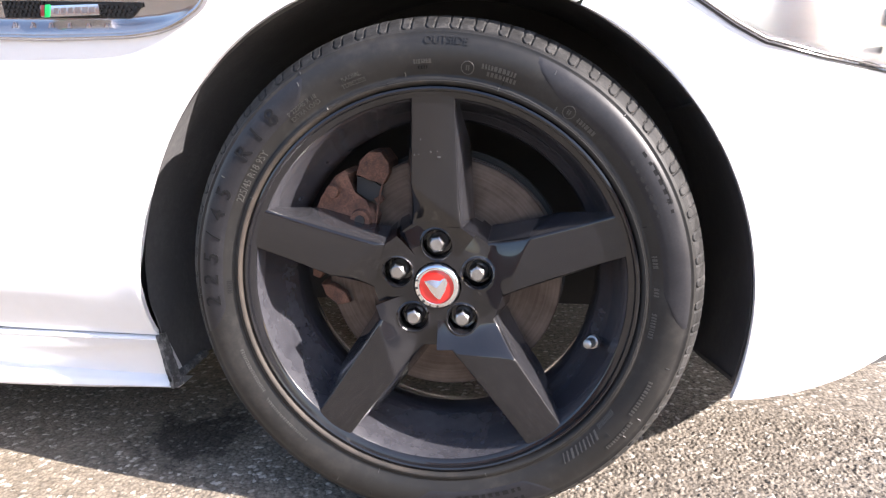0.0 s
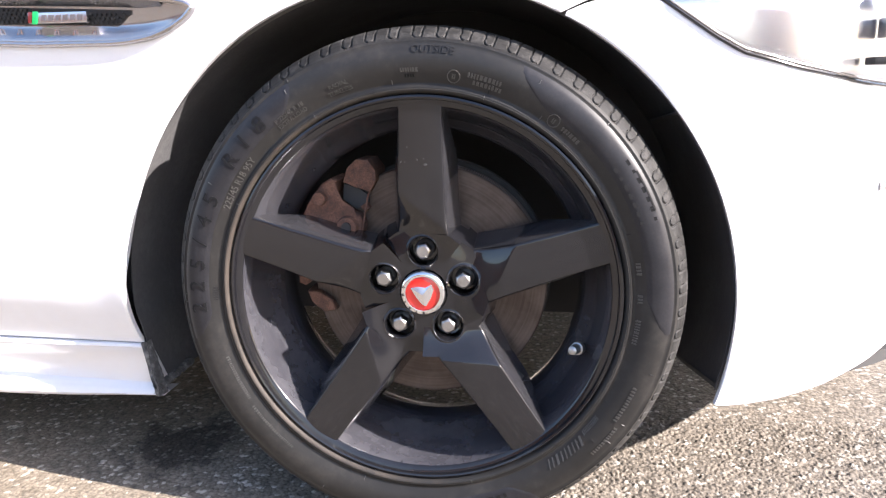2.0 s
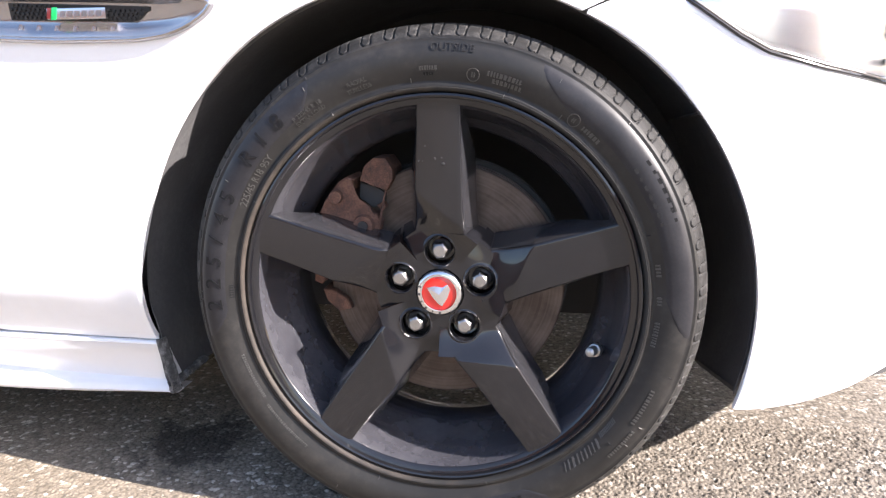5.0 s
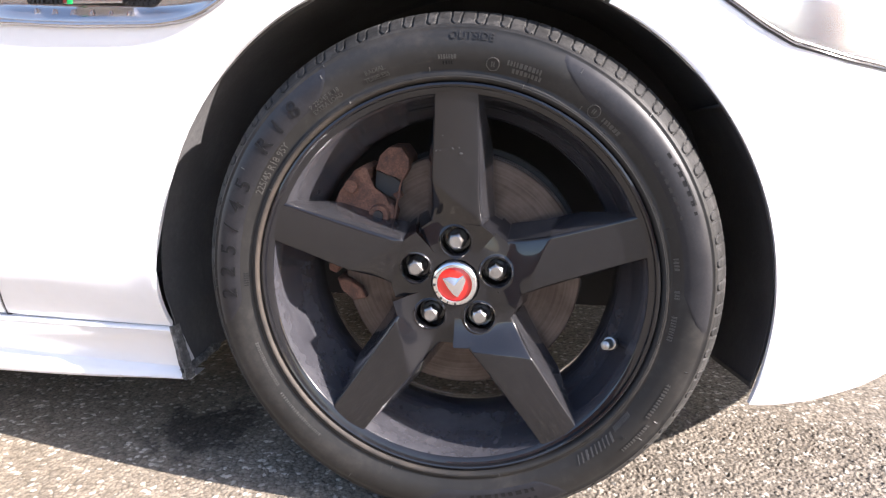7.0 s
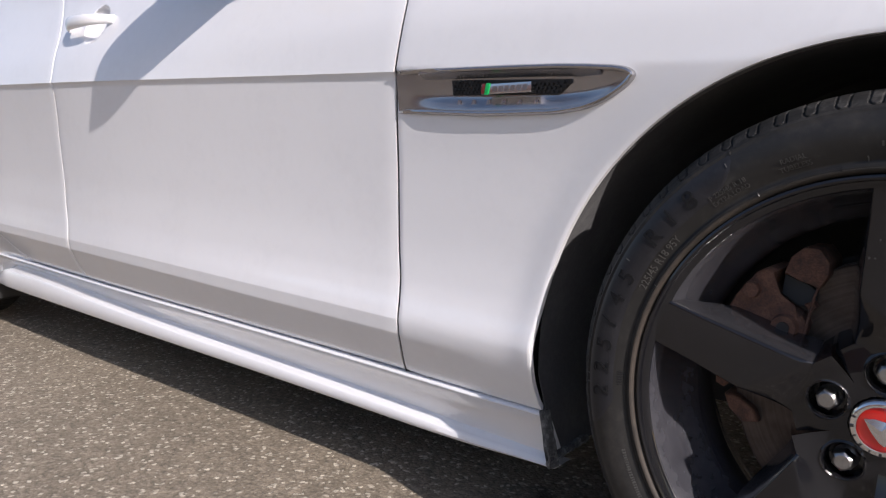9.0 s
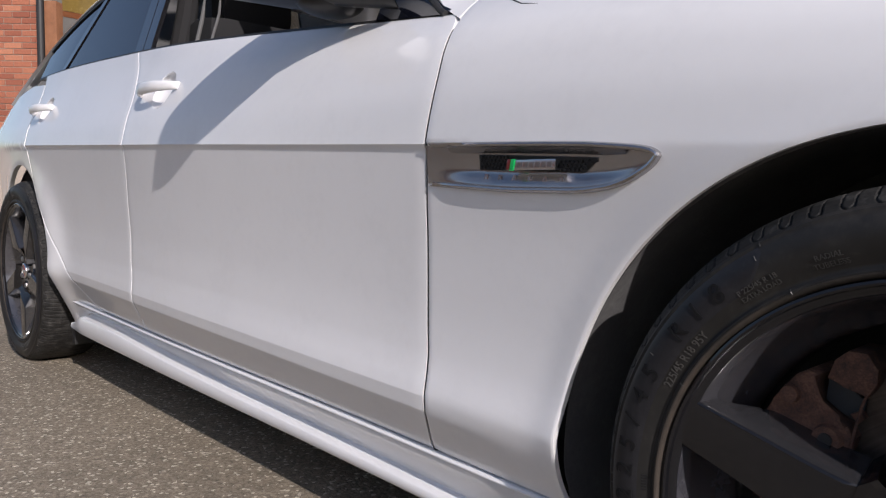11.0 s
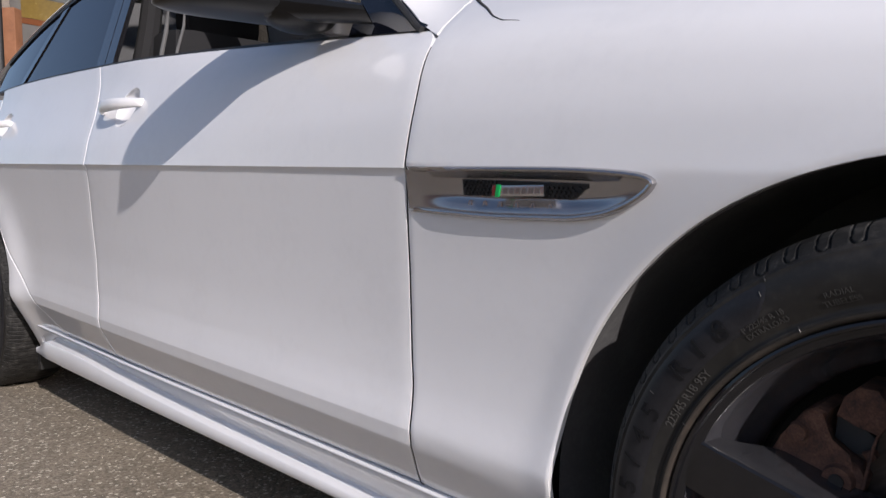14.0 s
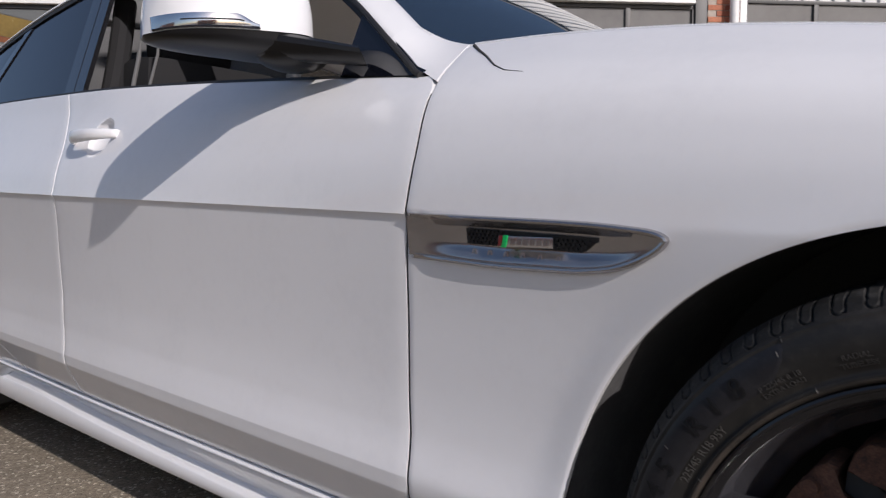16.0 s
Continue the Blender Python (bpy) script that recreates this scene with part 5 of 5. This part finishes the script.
# door handles
def handle(hx, hz, door):
    rows, n = [], 26
    for i in range(n):
        u = i / (n - 1)
        x = hx - 0.105 + 0.205 * u
        arch_y = 0.034 * (1 - abs(2 * u - 1) ** 2.6) + 0.006
        hgt = 0.0095 + 0.005 * (1 - u) + 0.003 * math.sin(math.pi * u)
        thick = 0.010
        y0 = base_y(x, hz)
        ring = []
        for k in range(12):
            b = 2 * math.pi * k / 12
            ring.append((x, y0 - arch_y + thick * (0.5 + 0.5 * math.cos(b)) * 1.4, hz + 0.004 + hgt * math.sin(b)))
        rows.append(ring)
    verts, faces = [p for r in rows for p in r], []
    for i in range(n - 1):
        for k in range(12):
            faces.append((i * 12 + k, i * 12 + (k + 1) % 12, (i + 1) * 12 + (k + 1) % 12, (i + 1) * 12 + k))
    faces += [tuple(range(12)), tuple((n - 1) * 12 + k for k in range(12))]
    link_mesh("door_handle", verts, faces, PAINT, door, "white pull handle over a cupped recess", sharp=60)


def base_y(x, z):
    """The flank without the handle's cup."""
    return flank(x, z + 0.05) * 0.5 + flank(x, z - 0.05) * 0.5 - 0.001


for (hx, hz), door in zip(HANDLES, (front_door, rear_door)):
    handle(hx, hz, door)


# door mirror
def mirror_cut(u):
    """Height of the joint between the mirror's cap and its base."""
    return 0.994 - 0.022 * u


def mirror_rows(upper):
    rows, n, m = [], 30, 16
    for i in range(n):
        u = i / (n - 1)
        y = 0.072 - 0.258 * u
        grow = math.sqrt(max(0.0, 1 - (2 * u - 1) ** 4)) * 0.985 + 0.015
        cx, cut = -0.980 - 0.05 * u * u, mirror_cut(u)
        ring = []
        for k in range(m + 1):
            b = math.pi * k / m
            c, s = math.cos(b), math.sin(b)
            rx = (0.085 if c > 0 else 0.060) * (1.0 if upper else 0.97)
            rise = 0.130 * s ** 0.8 if upper else -0.042 * s ** 0.7 * (1 - 0.60 * u)
            ring.append((cx + rx * grow * math.copysign(abs(c) ** 0.75, c), y, cut + rise * grow))
        rows.append(ring)
    return rows


def shell(rows):
    n, m = len(rows), len(rows[0])
    verts = [q for r in rows for q in r]
    faces = [(i * m + k, i * m + k + 1, (i + 1) * m + k + 1, (i + 1) * m + k) for i in range(n - 1) for k in range(m - 1)]
    faces += [tuple(range(m)), tuple((n - 1) * m + k for k in range(m))]
    faces += [(i * m, (i + 1) * m, (i + 1) * m + m - 1, i * m + m - 1) for i in range(n - 1)]
    return verts, faces


v, f = shell(mirror_rows(True))
link_mesh("mirror_cap", v, f, PAINT, front_door, "white door mirror cap", sharp=50)
v, f = shell(mirror_rows(False))
link_mesh("mirror_base", v, f, MIRROR_BLACK, front_door, "gloss black underside of the mirror", sharp=50)
lamp_rows = []
for j in range(5):
    row = []
    for i in range(40):
        u = 0.52 + 0.472 * i / 39
        grow = math.sqrt(max(0.0, 1 - (2 * u - 1) ** 4)) * 0.985 + 0.015
        h = 0.004 + (0.005 + 0.014 * smooth(0.52, 0.66, u)) * j / 4
        s = min(0.9, (h / (0.130 * grow)) ** 1.25)
        row.append((-0.980 - 0.05 * u * u + 0.085 * grow * math.sqrt(1 - s * s) ** 0.75 + 0.0022 - 0.0012 * (j in (0, 4)), 0.072 - 0.258 * u, mirror_cut(u) + h))
    lamp_rows.append(row)
v, f = sheet(lamp_rows, (-0.004, 0.0, 0.0))
indicator = link_mesh("mirror_indicator", v, f, CHROME, front_door, "clear chrome-backed indicator strip", sharp=25)
line = [(x + 0.0008, y, z) for x, y, z in lamp_rows[2][8:34]]
v, f = tube(line, 0.0009, 6)
link_mesh("indicator_rib", v, f, PLASTIC, indicator)
v, f = tube([(x + 0.0006, y, z - 0.0015) for x, y, z in lamp_rows[0]], 0.0018, 6)
link_mesh("indicator_edge", v, f, GLOSS_BLACK, indicator)
arm_rows = []
for i in range(12):
    u = i / 11
    c = Vector((-0.965, -0.03, 0.976)).lerp(Vector((-0.815, 0.066, 0.951)), u)
    ring = []
    for k in range(12):
        b = 2 * math.pi * k / 12
        tall = 0.024 * (1 - 0.42 * u) * math.sin(b)
        ring.append(c + Vector((0.035 * (1 - 0.5 * u) * math.cos(b), -0.02 * math.cos(b) - 0.7 * tall * u, tall)))
    arm_rows.append(ring + [ring[0]])
v, f = sheet(arm_rows, (-0.004, 0.004, 0))
link_mesh("mirror_arm", v, f, MIRROR_BLACK, front_door, "gloss black mirror arm")
bm = bmesh.new()
bmesh.ops.create_uvsphere(bm, u_segments=24, v_segments=12, radius=1.0, matrix=Matrix.Translation((-0.950, 0.030, 0.964)) @ Matrix.Rotation(0.35, 4, "Z") @ Matrix.Diagonal((0.058, 0.070, 0.027, 1)))
part("mirror_foot", bm, MIRROR_BLACK, front_door, "black rounded foot of the mirror arm")
sail = [[(x, house_y(x, z) - 0.001, z) for x, z in ((sx, belt_z(sx) + 0.003 + max(0.004, roof_line(sx) - 0.012 - belt_z(sx)) * j / 3) for sx in [-0.690 - 0.20 * i / 9 for i in range(10)])] for j in range(4)]
v, f = sheet(sail, (0, 0.01, 0))
link_mesh("mirror_sail", v, f, PRIVACY, front_door)

# ---- wing vent ----
def wing_y(x, z):
    """The wing's surface as it would run without the vent's seat."""
    return flank(x, z) - vent_seat(x, z)


def vent_outline():
    xs = list(np.linspace(-0.651, -0.30, 60)) + [-0.279 - 0.021 * math.cos(a) for a in np.linspace(0.1, math.pi / 2, 12)]
    xs = [x if x < -0.45 else -0.45 + (x + 0.45) / 0.950 for x in xs]
    top = [(x, vent_edges(x)[1]) for x in xs]
    foot = [(x, vent_edges(x)[0]) for x in xs[::-1]]
    return [(p.x, p.z) for p in lines([(x, 0, z) for x, z in top + foot[1:]], 150)]


def inset(loop, d):
    """The loop moved inwards by d."""
    out, n = [], len(loop)
    for i, (x, z) in enumerate(loop):
        (ax, az), (bx, bz) = loop[(i - 2) % n], loop[(i + 2) % n]
        tx, tz = bx - ax, bz - az
        s = math.hypot(tx, tz) or 1.0
        out.append((x + tz / s * d, z - tx / s * d))
    return out


RIM = vent_outline()
rings = [[(x, wing_y(x, z) + (lift if lift > 0 else lift * (0.35 + 0.65 * smooth(-0.651, -0.575, x))), z) for x, z in inset(RIM, d)] for d, lift in ((-0.0008, 0.004), (-0.0004, -0.003), (0.0010, -0.0062), (0.0032, -0.0076), (0.0056, -0.0066), (0.0066, -0.0040), (0.0068, 0.004))]
verts, faces, m = [q for r in rings for q in r], [], len(RIM)
for i in range(len(rings) - 1):
    for k in range(m - 1):
        faces.append((i * m + k, i * m + k + 1, (i + 1) * m + k + 1, (i + 1) * m + k))
vent = link_mesh("wing_vent", verts, faces, SATIN, wing, "satin silver wing vent with a dark mesh slot", sharp=30)


def slot_edges(u):
    """Lower and upper edge of the dark slot."""
    return 0.6640 - 0.0060 * u + 0.013 * smooth(0.86, 1.0, u) ** 1.5, 0.6845 - 0.0085 * u


floor_rows = []
for j in range(25):
    row = []
    for i in range(90):
        x = -0.651 + 0.374 * i / 89
        low, high = vent_edges(x)
        h = j / 24
        z = low + 0.004 + (high - low - 0.008) * h
        u = (x + 0.651) / 0.374
        deep = smooth(0.02, 0.30, u) * smooth(1.0, 0.72, u)
        y = wing_y(x, z) - 0.002 + 0.0105 * deep * smooth(0.02, 0.42, h) + 0.001
        row.append((x, y, z))
    floor_rows.append(row)
v, f = sheet(floor_rows, (0, 0.002, 0))
link_mesh("vent_face", v, f, SATIN, wing, "sloping silver face of the vent", sharp=30)


def slot_y(x, z):
    return wing_y(x, z) + 0.0065


slot = []
for j in range(9):
    row = []
    for i in range(60):
        u = i / 59
        x = -0.549 + 0.191 * u
        low, high = slot_edges(u)
        z = low + (high - low) * j / 8
        row.append((x, slot_y(x, z), z))
    slot.append(row)
v, f = sheet(slot, (0, 0.004, 0))
link_mesh("vent_mesh", v, f, PLASTIC, wing, "black honeycomb mesh")
bm = bmesh.new()
for r in range(4):
    for c in range(29):
        x = -0.545 + 0.0064 * c + 0.0032 * (r % 2)
        u = (x + 0.549) / 0.191
        low, high = slot_edges(u)
        z = low + 0.003 + 0.0049 * r
        if z < high - 0.002:
            bmesh.ops.create_cone(bm, cap_ends=True, segments=6, radius1=0.0024, radius2=0.0016, depth=0.003, matrix=Matrix.Translation((x, slot_y(x, z) - 0.001, z)) @ Matrix.Rotation(math.pi / 2, 4, "X"))
tagged(part("mesh_studs", bm, PLASTIC, wing), kind="stuff")
rows = []
for k in range(3):                                     # thin brow that shades the slot from above
    rows.append([(x, wing_y(x, vent_edges(x)[1]) - 0.004 + 0.006 * k, vent_edges(x)[1] - 0.0065 - 0.004 * k) for x in np.linspace(-0.60, -0.315, 60)])
v, f = sheet(rows, (0, 0.0, 0.002))
link_mesh("vent_brow", v, f, SATIN, wing)


def plate(x0, x1, z0, z1, lift, thick, mat, name, label="", slant=0.0, bevel=0.0008):
    bm = bmesh.new()
    xm, zm = (x0 + x1) / 2, (z0 + z1) / 2
    y = wing_y(xm, zm) - lift
    box(bm, (x0, y, z0), (x1, y + thick, z1), bevel)
    for q in bm.verts:
        q.co.x += slant * (q.co.z - zm)
        q.co.y += wing_y(q.co.x, zm) - wing_y(xm, zm)
    return part(name, bm, mat, wing, label)


plate(-0.4905, -0.4115, 0.6625, 0.6755, 0.0035, 0.010, SILVER, "vent_badge", "silver badge with a green flash")
plate(-0.4900, -0.4845, 0.6630, 0.6762, 0.0044, 0.002, DARK_RED, "badge_flash", "", 0.15)
plate(-0.4840, -0.4775, 0.6615, 0.6768, 0.0048, 0.002, GREEN, "badge_flash", "green flash", 0.2)
for k in range(6):
    x = -0.472 + 0.0096 * k
    plate(x, x + 0.0066, 0.6655, 0.6722, 0.0042, 0.001, SATIN, "badge_bar", "", 0.2, 0.0)
for k in range(6):
    for d, sl in ((-0.0022, 0.5), (0.0022, -0.2)):
        x = -0.536 + 0.0252 * k + d
        plate(x - 0.0008, x + 0.0008, 0.6515 - 0.0009 * k, 0.6580 - 0.0009 * k, -0.0035, 0.003, SILVER, "raised_bar", "", sl, 0.0)

# shut lines that run out on the shoulder
shut = [(p.x, flank(p.x, p.z) - 0.0002, p.z) for p in lines([(-0.652, 0, 0.958), (-0.630, 0, 0.945), (-0.600, 0, 0.929), (-0.566, 0, 0.908), (-0.539, 0, 0.896), (-0.505, 0, 0.889)], 30)]
v, f = tube(shut, lambda u: 0.0024 * (1 - u) + 0.0003, 8)
link_mesh("bonnet_gap", v, f, DARK, car, "dark bonnet shut line")


# ---- the building beyond the car: a long front set at an angle to it ----
ALONG, OUT = Vector((0.7071, 0.7071, 0)), Vector((0.7071, -0.7071, 0))
FOOT = Vector((-6.41, 5.81, 0))
TURN = Matrix(((ALONG.x, -OUT.x, 0), (ALONG.y, -OUT.y, 0), (0, 0, 1))).to_4x4()

BRICK = material("red_brick", (0.36, 0.13, 0.08), 0.9)
info = node(BRICK, "ShaderNodeObjectInfo")
tone = ramp(BRICK, info.outputs["Random"], [(0.0, (0.28, 0.090, 0.055)), (0.5, (0.40, 0.145, 0.085)), (1.0, (0.50, 0.21, 0.125))])
speck = ramp(BRICK, noise_of(BRICK, 60, 5.0), [(0.3, grey(0.75)), (0.7, grey(1.15))])
link(BRICK, mix(BRICK, 1.0, tone, speck, "MULTIPLY"), bsdf(BRICK).inputs["Base Color"])
bump(BRICK, noise_of(BRICK, 90, 4.0), 0.4, 0.004)
MORTAR = material("mortar", (0.42, 0.36, 0.30), 0.95)
vary(MORTAR, [(0.34, 0.29, 0.25), (0.42, 0.36, 0.31), (0.48, 0.42, 0.36)], 20, None, (0.4, 0.003))
CLADDING = material("white_ribbed_cladding", (0.62, 0.63, 0.64), 0.45)
vary(CLADDING, [(0.54, 0.55, 0.56), (0.63, 0.64, 0.65), (0.68, 0.68, 0.69)], 2.5, (0.4, 0.55))
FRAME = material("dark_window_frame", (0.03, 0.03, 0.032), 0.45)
WHITE = material("white_frame", (0.74, 0.74, 0.74), 0.5)
vary(WHITE, [(0.66, 0.66, 0.66), (0.75, 0.75, 0.75), (0.78, 0.78, 0.78)], 8, (0.4, 0.6))
PANE = material("grey_shop_glass", (0.12, 0.117, 0.113), 0.08)
vary(PANE, [(0.13, 0.127, 0.125), (0.165, 0.16, 0.155), (0.19, 0.185, 0.18)], 0.8, (0.06, 0.12))
TIMBER = material("brown_stained_post", (0.26, 0.11, 0.05), 0.7)
vary(TIMBER, [(0.18, 0.075, 0.035), (0.27, 0.115, 0.055), (0.33, 0.15, 0.08)], 9, (0.6, 0.8), (0.3, 0.003))
YELLOW = material("yellow_sign", (0.2, 0.13, 0.03), 0.25)
vary(YELLOW, [(0.15, 0.10, 0.025), (0.20, 0.135, 0.035), (0.24, 0.165, 0.045)], 3, (0.2, 0.3))
ORANGE = material("orange_sign", (0.19, 0.07, 0.03), 0.25)
SIGN_GREY = material("grey_sign", (0.13, 0.135, 0.135), 0.25)


def facade_box(name, u0, u1, z0, z1, v0, v1, mat, parent=None, bevel=0.006):
    """A block on the building's front: u along it, v out of it."""
    bm = bmesh.new()
    box(bm, (u0, -v1, z0), (u1, -v0, z1), bevel)
    bmesh.ops.transform(bm, matrix=Matrix.Translation(FOOT) @ TURN, verts=bm.verts)
    return part(name, bm, mat, parent)


def structure(ob, label, category):
    return tagged(ob, label, category, kind="structure")


wall = structure(facade_box("wall_north", -9.0, 12.0, 0.0, 0.95, -0.30, -0.12, MORTAR), "low brick wall under the shop windows", "wall")
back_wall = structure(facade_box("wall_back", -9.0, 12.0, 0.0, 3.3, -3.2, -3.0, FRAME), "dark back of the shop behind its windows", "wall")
ribs = bmesh.new()
box(ribs, (-6.1, 0.10, 3.28), (0.6, 0.30, 6.2))
box(ribs, (0.6, 0.10, 3.46), (12.0, 0.30, 6.2))
x = -6.0
while x < 11.9:
    box(ribs, (x, 0.055, 3.28 if x < 0.6 else 3.46), (x + 0.085, 0.11, 6.2), 0.012)
    x += 0.21
bmesh.ops.transform(ribs, matrix=Matrix.Translation(FOOT) @ TURN, verts=ribs.verts)
cladding = structure(part("wall_cladding", ribs, CLADDING), "white ribbed metal cladding above the windows", "wall cladding")
flashing = structure(facade_box("trim_flashing", -6.1, 0.6, 3.19, 3.275, -0.10, 0.02, WHITE), "pale metal flashing under the cladding", "trim")
fascia = structure(facade_box("trim_fascia", 0.62, 3.84, 3.375, 3.42, -0.10, 0.05, WHITE), "white fascia strip over the windows", "trim")
roof = structure(facade_box("roof", -6.2, 12.2, 6.2, 6.35, -4.0, 0.1, FRAME), "flat dark roof edge", "roof")


def window(name, u0, u1, z0, z1, bars_at, label, inset=-0.06):
    """A shop window: outer frame, upright bars and one pane between each two."""
    w = structure(facade_box(name, u0, u1, z0 - 0.05, z0, inset - 0.06, inset + 0.04, FRAME), label, "window")
    facade_box("window_head", u0, u1, z1, z1 + 0.05, inset - 0.06, inset + 0.02, FRAME, w)
    edges = [u0] + list(bars_at) + [u1]
    for u in edges:
        facade_box("mullion", u - 0.032, u + 0.032, z0, z1, inset - 0.05, inset + 0.03, FRAME, w)
    for a, b in zip(edges, edges[1:]):
        facade_box("window_pane", a + 0.032, b - 0.032, z0, z1, inset - 0.02, inset - 0.008, PANE, w, 0.0)
    return w


window("window_1", -5.7, -0.4, 0.95, 3.14, (-4.17, -2.2), "dark-framed shop window with a yellow sign inside")
window("window_2", 0.7, 3.86, 0.95, 3.32, (1.05, 2.0, 2.98), "row of grey shop windows in dark frames")
window("window_3", 4.54, 9.5, 0.95, 3.42, (5.50, 6.6, 7.7), "row of grey shop windows in dark frames")
structure(facade_box("door_post_dark", 3.86, 4.02, 0.0, 3.6, -0.12, 0.0, FRAME), "dark painted post beside the windows", "post")
structure(facade_box("trim_white_frame", 4.44, 4.53, 0.0, 3.6, -0.10, 0.03, WHITE), "white window surround", "trim")
facing = structure(facade_box("wall_between", -0.38, 0.62, 0.95, 3.28, -0.25, -0.05, CLADDING), "pale panel between the shop windows", "wall")

# sign behind the left window: slanting yellow and orange bands
sign = thing("window_sign", FOOT + ALONG * -4.0, "slanted yellow and orange sign on grey in the shop window", "sign")
for k, (mat, off, thick) in enumerate(((SIGN_GREY, 0.22, 0.16), (YELLOW, 0.0, 0.26), (ORANGE, -0.17, 0.07))):
    bm = bmesh.new()
    rows = []
    for i in range(24):
        u = -5.2 + 2.6 * i / 23
        z = 3.02 - 0.16 * (u + 5.2) - 0.05 * (u + 5.2) ** 2 + off
        rows.append([bm.verts.new((u, 0.0645, min(3.13, z - thick / 2))), bm.verts.new((u, 0.0645, min(3.135, z + thick / 2)))])
    for a, b in zip(rows, rows[1:]):
        bm.faces.new((a[0], b[0], b[1], a[1]))
    made = bmesh.ops.extrude_face_region(bm, geom=list(bm.faces))
    bmesh.ops.translate(bm, vec=(0, -0.004, 0), verts=[q for q in made["geom"] if isinstance(q, bmesh.types.BMVert)])
    bmesh.ops.transform(bm, matrix=Matrix.Translation(FOOT) @ TURN, verts=bm.verts)
    part("sign_band", bm, mat, sign)

# white rainwater pipe on the pier
pipe = thing("rainwater_pipe", FOOT + ALONG * 4.32 + OUT * 0.12, "white plastic rainwater pipe with a dark joint, fixed to brick", "drainpipe")
v, f = tube([FOOT + ALONG * 4.32 + OUT * 0.12 + Vector((0, 0, z)) for z in (0.0, 3.2, 3.21, 4.2)], 0.058, 16)
link_mesh("pipe", v, f, WHITE, pipe)
v, f = tube([FOOT + ALONG * 4.32 + OUT * 0.12 + Vector((0, 0, z)) for z in (3.045, 3.075)], 0.064, 16)
link_mesh("pipe_joint", v, f, FRAME, pipe)
# dark pipe and brown post at the near corner
pipe2 = thing("dark_drainpipe", FOOT + ALONG * -5.24 + OUT * 0.36, "dark drainpipe beside the brick pier", "drainpipe")
v, f = tube([FOOT + ALONG * -5.24 + OUT * 0.36 + Vector((0, 0, z)) for z in (0.0, 1.5, 3.2)], 0.045, 14)
link_mesh("pipe", v, f, FRAME, pipe2)
post2 = thing("brown_post", FOOT + ALONG * -5.1 + OUT * 0.3, "brown stained post at the corner of the shop", "post")
facade_box("post_shaft", -5.185, -5.035, 0.0, 2.90, 0.22, 0.37, TIMBER, post2, 0.012)

# unseen brick walls, added out of view to block low sky and darken reflections
SOUTH = material("unseen_wall_brick", (0.34, 0.14, 0.09), 0.9)
tex = node(SOUTH, "ShaderNodeTexBrick", Scale=1.0)
tex.inputs["Color1"].default_value, tex.inputs["Color2"].default_value, tex.inputs["Mortar"].default_value = (0.34, 0.12, 0.075, 1), (0.44, 0.17, 0.10, 1), (0.42, 0.36, 0.30, 1)
tex.inputs["Brick Width"].default_value, tex.inputs["Row Height"].default_value, tex.inputs["Mortar Size"].default_value = 0.225, 0.075, 0.010
turned = node(SOUTH, "ShaderNodeMapping")
turned.inputs["Rotation"].default_value = (radians(90), 0, 0)
link(SOUTH, place(SOUTH), turned.inputs["Vector"])
link(SOUTH, turned.outputs["Vector"], tex.inputs["Vector"])
link(SOUTH, tex.outputs["Color"], bsdf(SOUTH).inputs["Base Color"])
bm = boxes(((-24.0, -9.3, 0.0), (-1.0, -9.0, 2.5)), bevel=0.02)
structure(part("wall_south", bm, SOUTH), "unseen red brick wall added to block low sky on the car's side", "wall")
bm = boxes(((6.5, -9.0, 0.0), (6.8, -3.0, 2.5)), bevel=0.02)
structure(part("wall_east", bm, SOUTH), "unseen low red brick wall added to darken reflections ahead of the car", "wall")

# bricks of the two piers, each its own piece
brick_mesh = None


def pier(name, u0, u1, v0, v1, top, label):
    global brick_mesh
    w = structure(facade_box(name, u0, u1, 0.0, top, v0, v1 - 0.010, MORTAR), label, "wall")
    if brick_mesh is None:
        bm = bmesh.new()
        box(bm, (-0.1075, -0.051, -0.0325), (0.1075, 0.051, 0.0325), 0.004)
        brick_mesh = bpy.data.meshes.new("brick")
        bm.to_mesh(brick_mesh)
        bm.free()
        brick_mesh.materials.append(BRICK)
    rng = random.Random(len(name))
    course = 0
    z = 0.9
    while z + 0.07 < top:
        u = u0 + (0.1125 if course % 2 else 0.0)
        while u + 0.05 < u1:
            wide = min(0.215, u1 - u)
            b = new("brick", brick_mesh)
            at = FOOT + ALONG * (u + wide / 2) + OUT * (v1 - 0.051 + rng.uniform(-0.0015, 0.0015)) + Vector((0, 0, z + 0.0375))
            b.matrix_world = Matrix.Translation(at) @ TURN @ Matrix.Diagonal((wide / 0.215, 1, 1, 1))
            b.parent = w
            b.matrix_parent_inverse = w.matrix_world.inverted()
            u += 0.225
        course += 1
        z += 0.075
    return w


pier("wall_pier_1", -6.5, -5.29, 0.02, 0.34, 3.27, "sunlit red brick pier with pale mortar")
pier("wall_pier_2", 4.02, 4.44, -0.20, 0.02, 3.9, "dark red brick pier behind a white pipe")
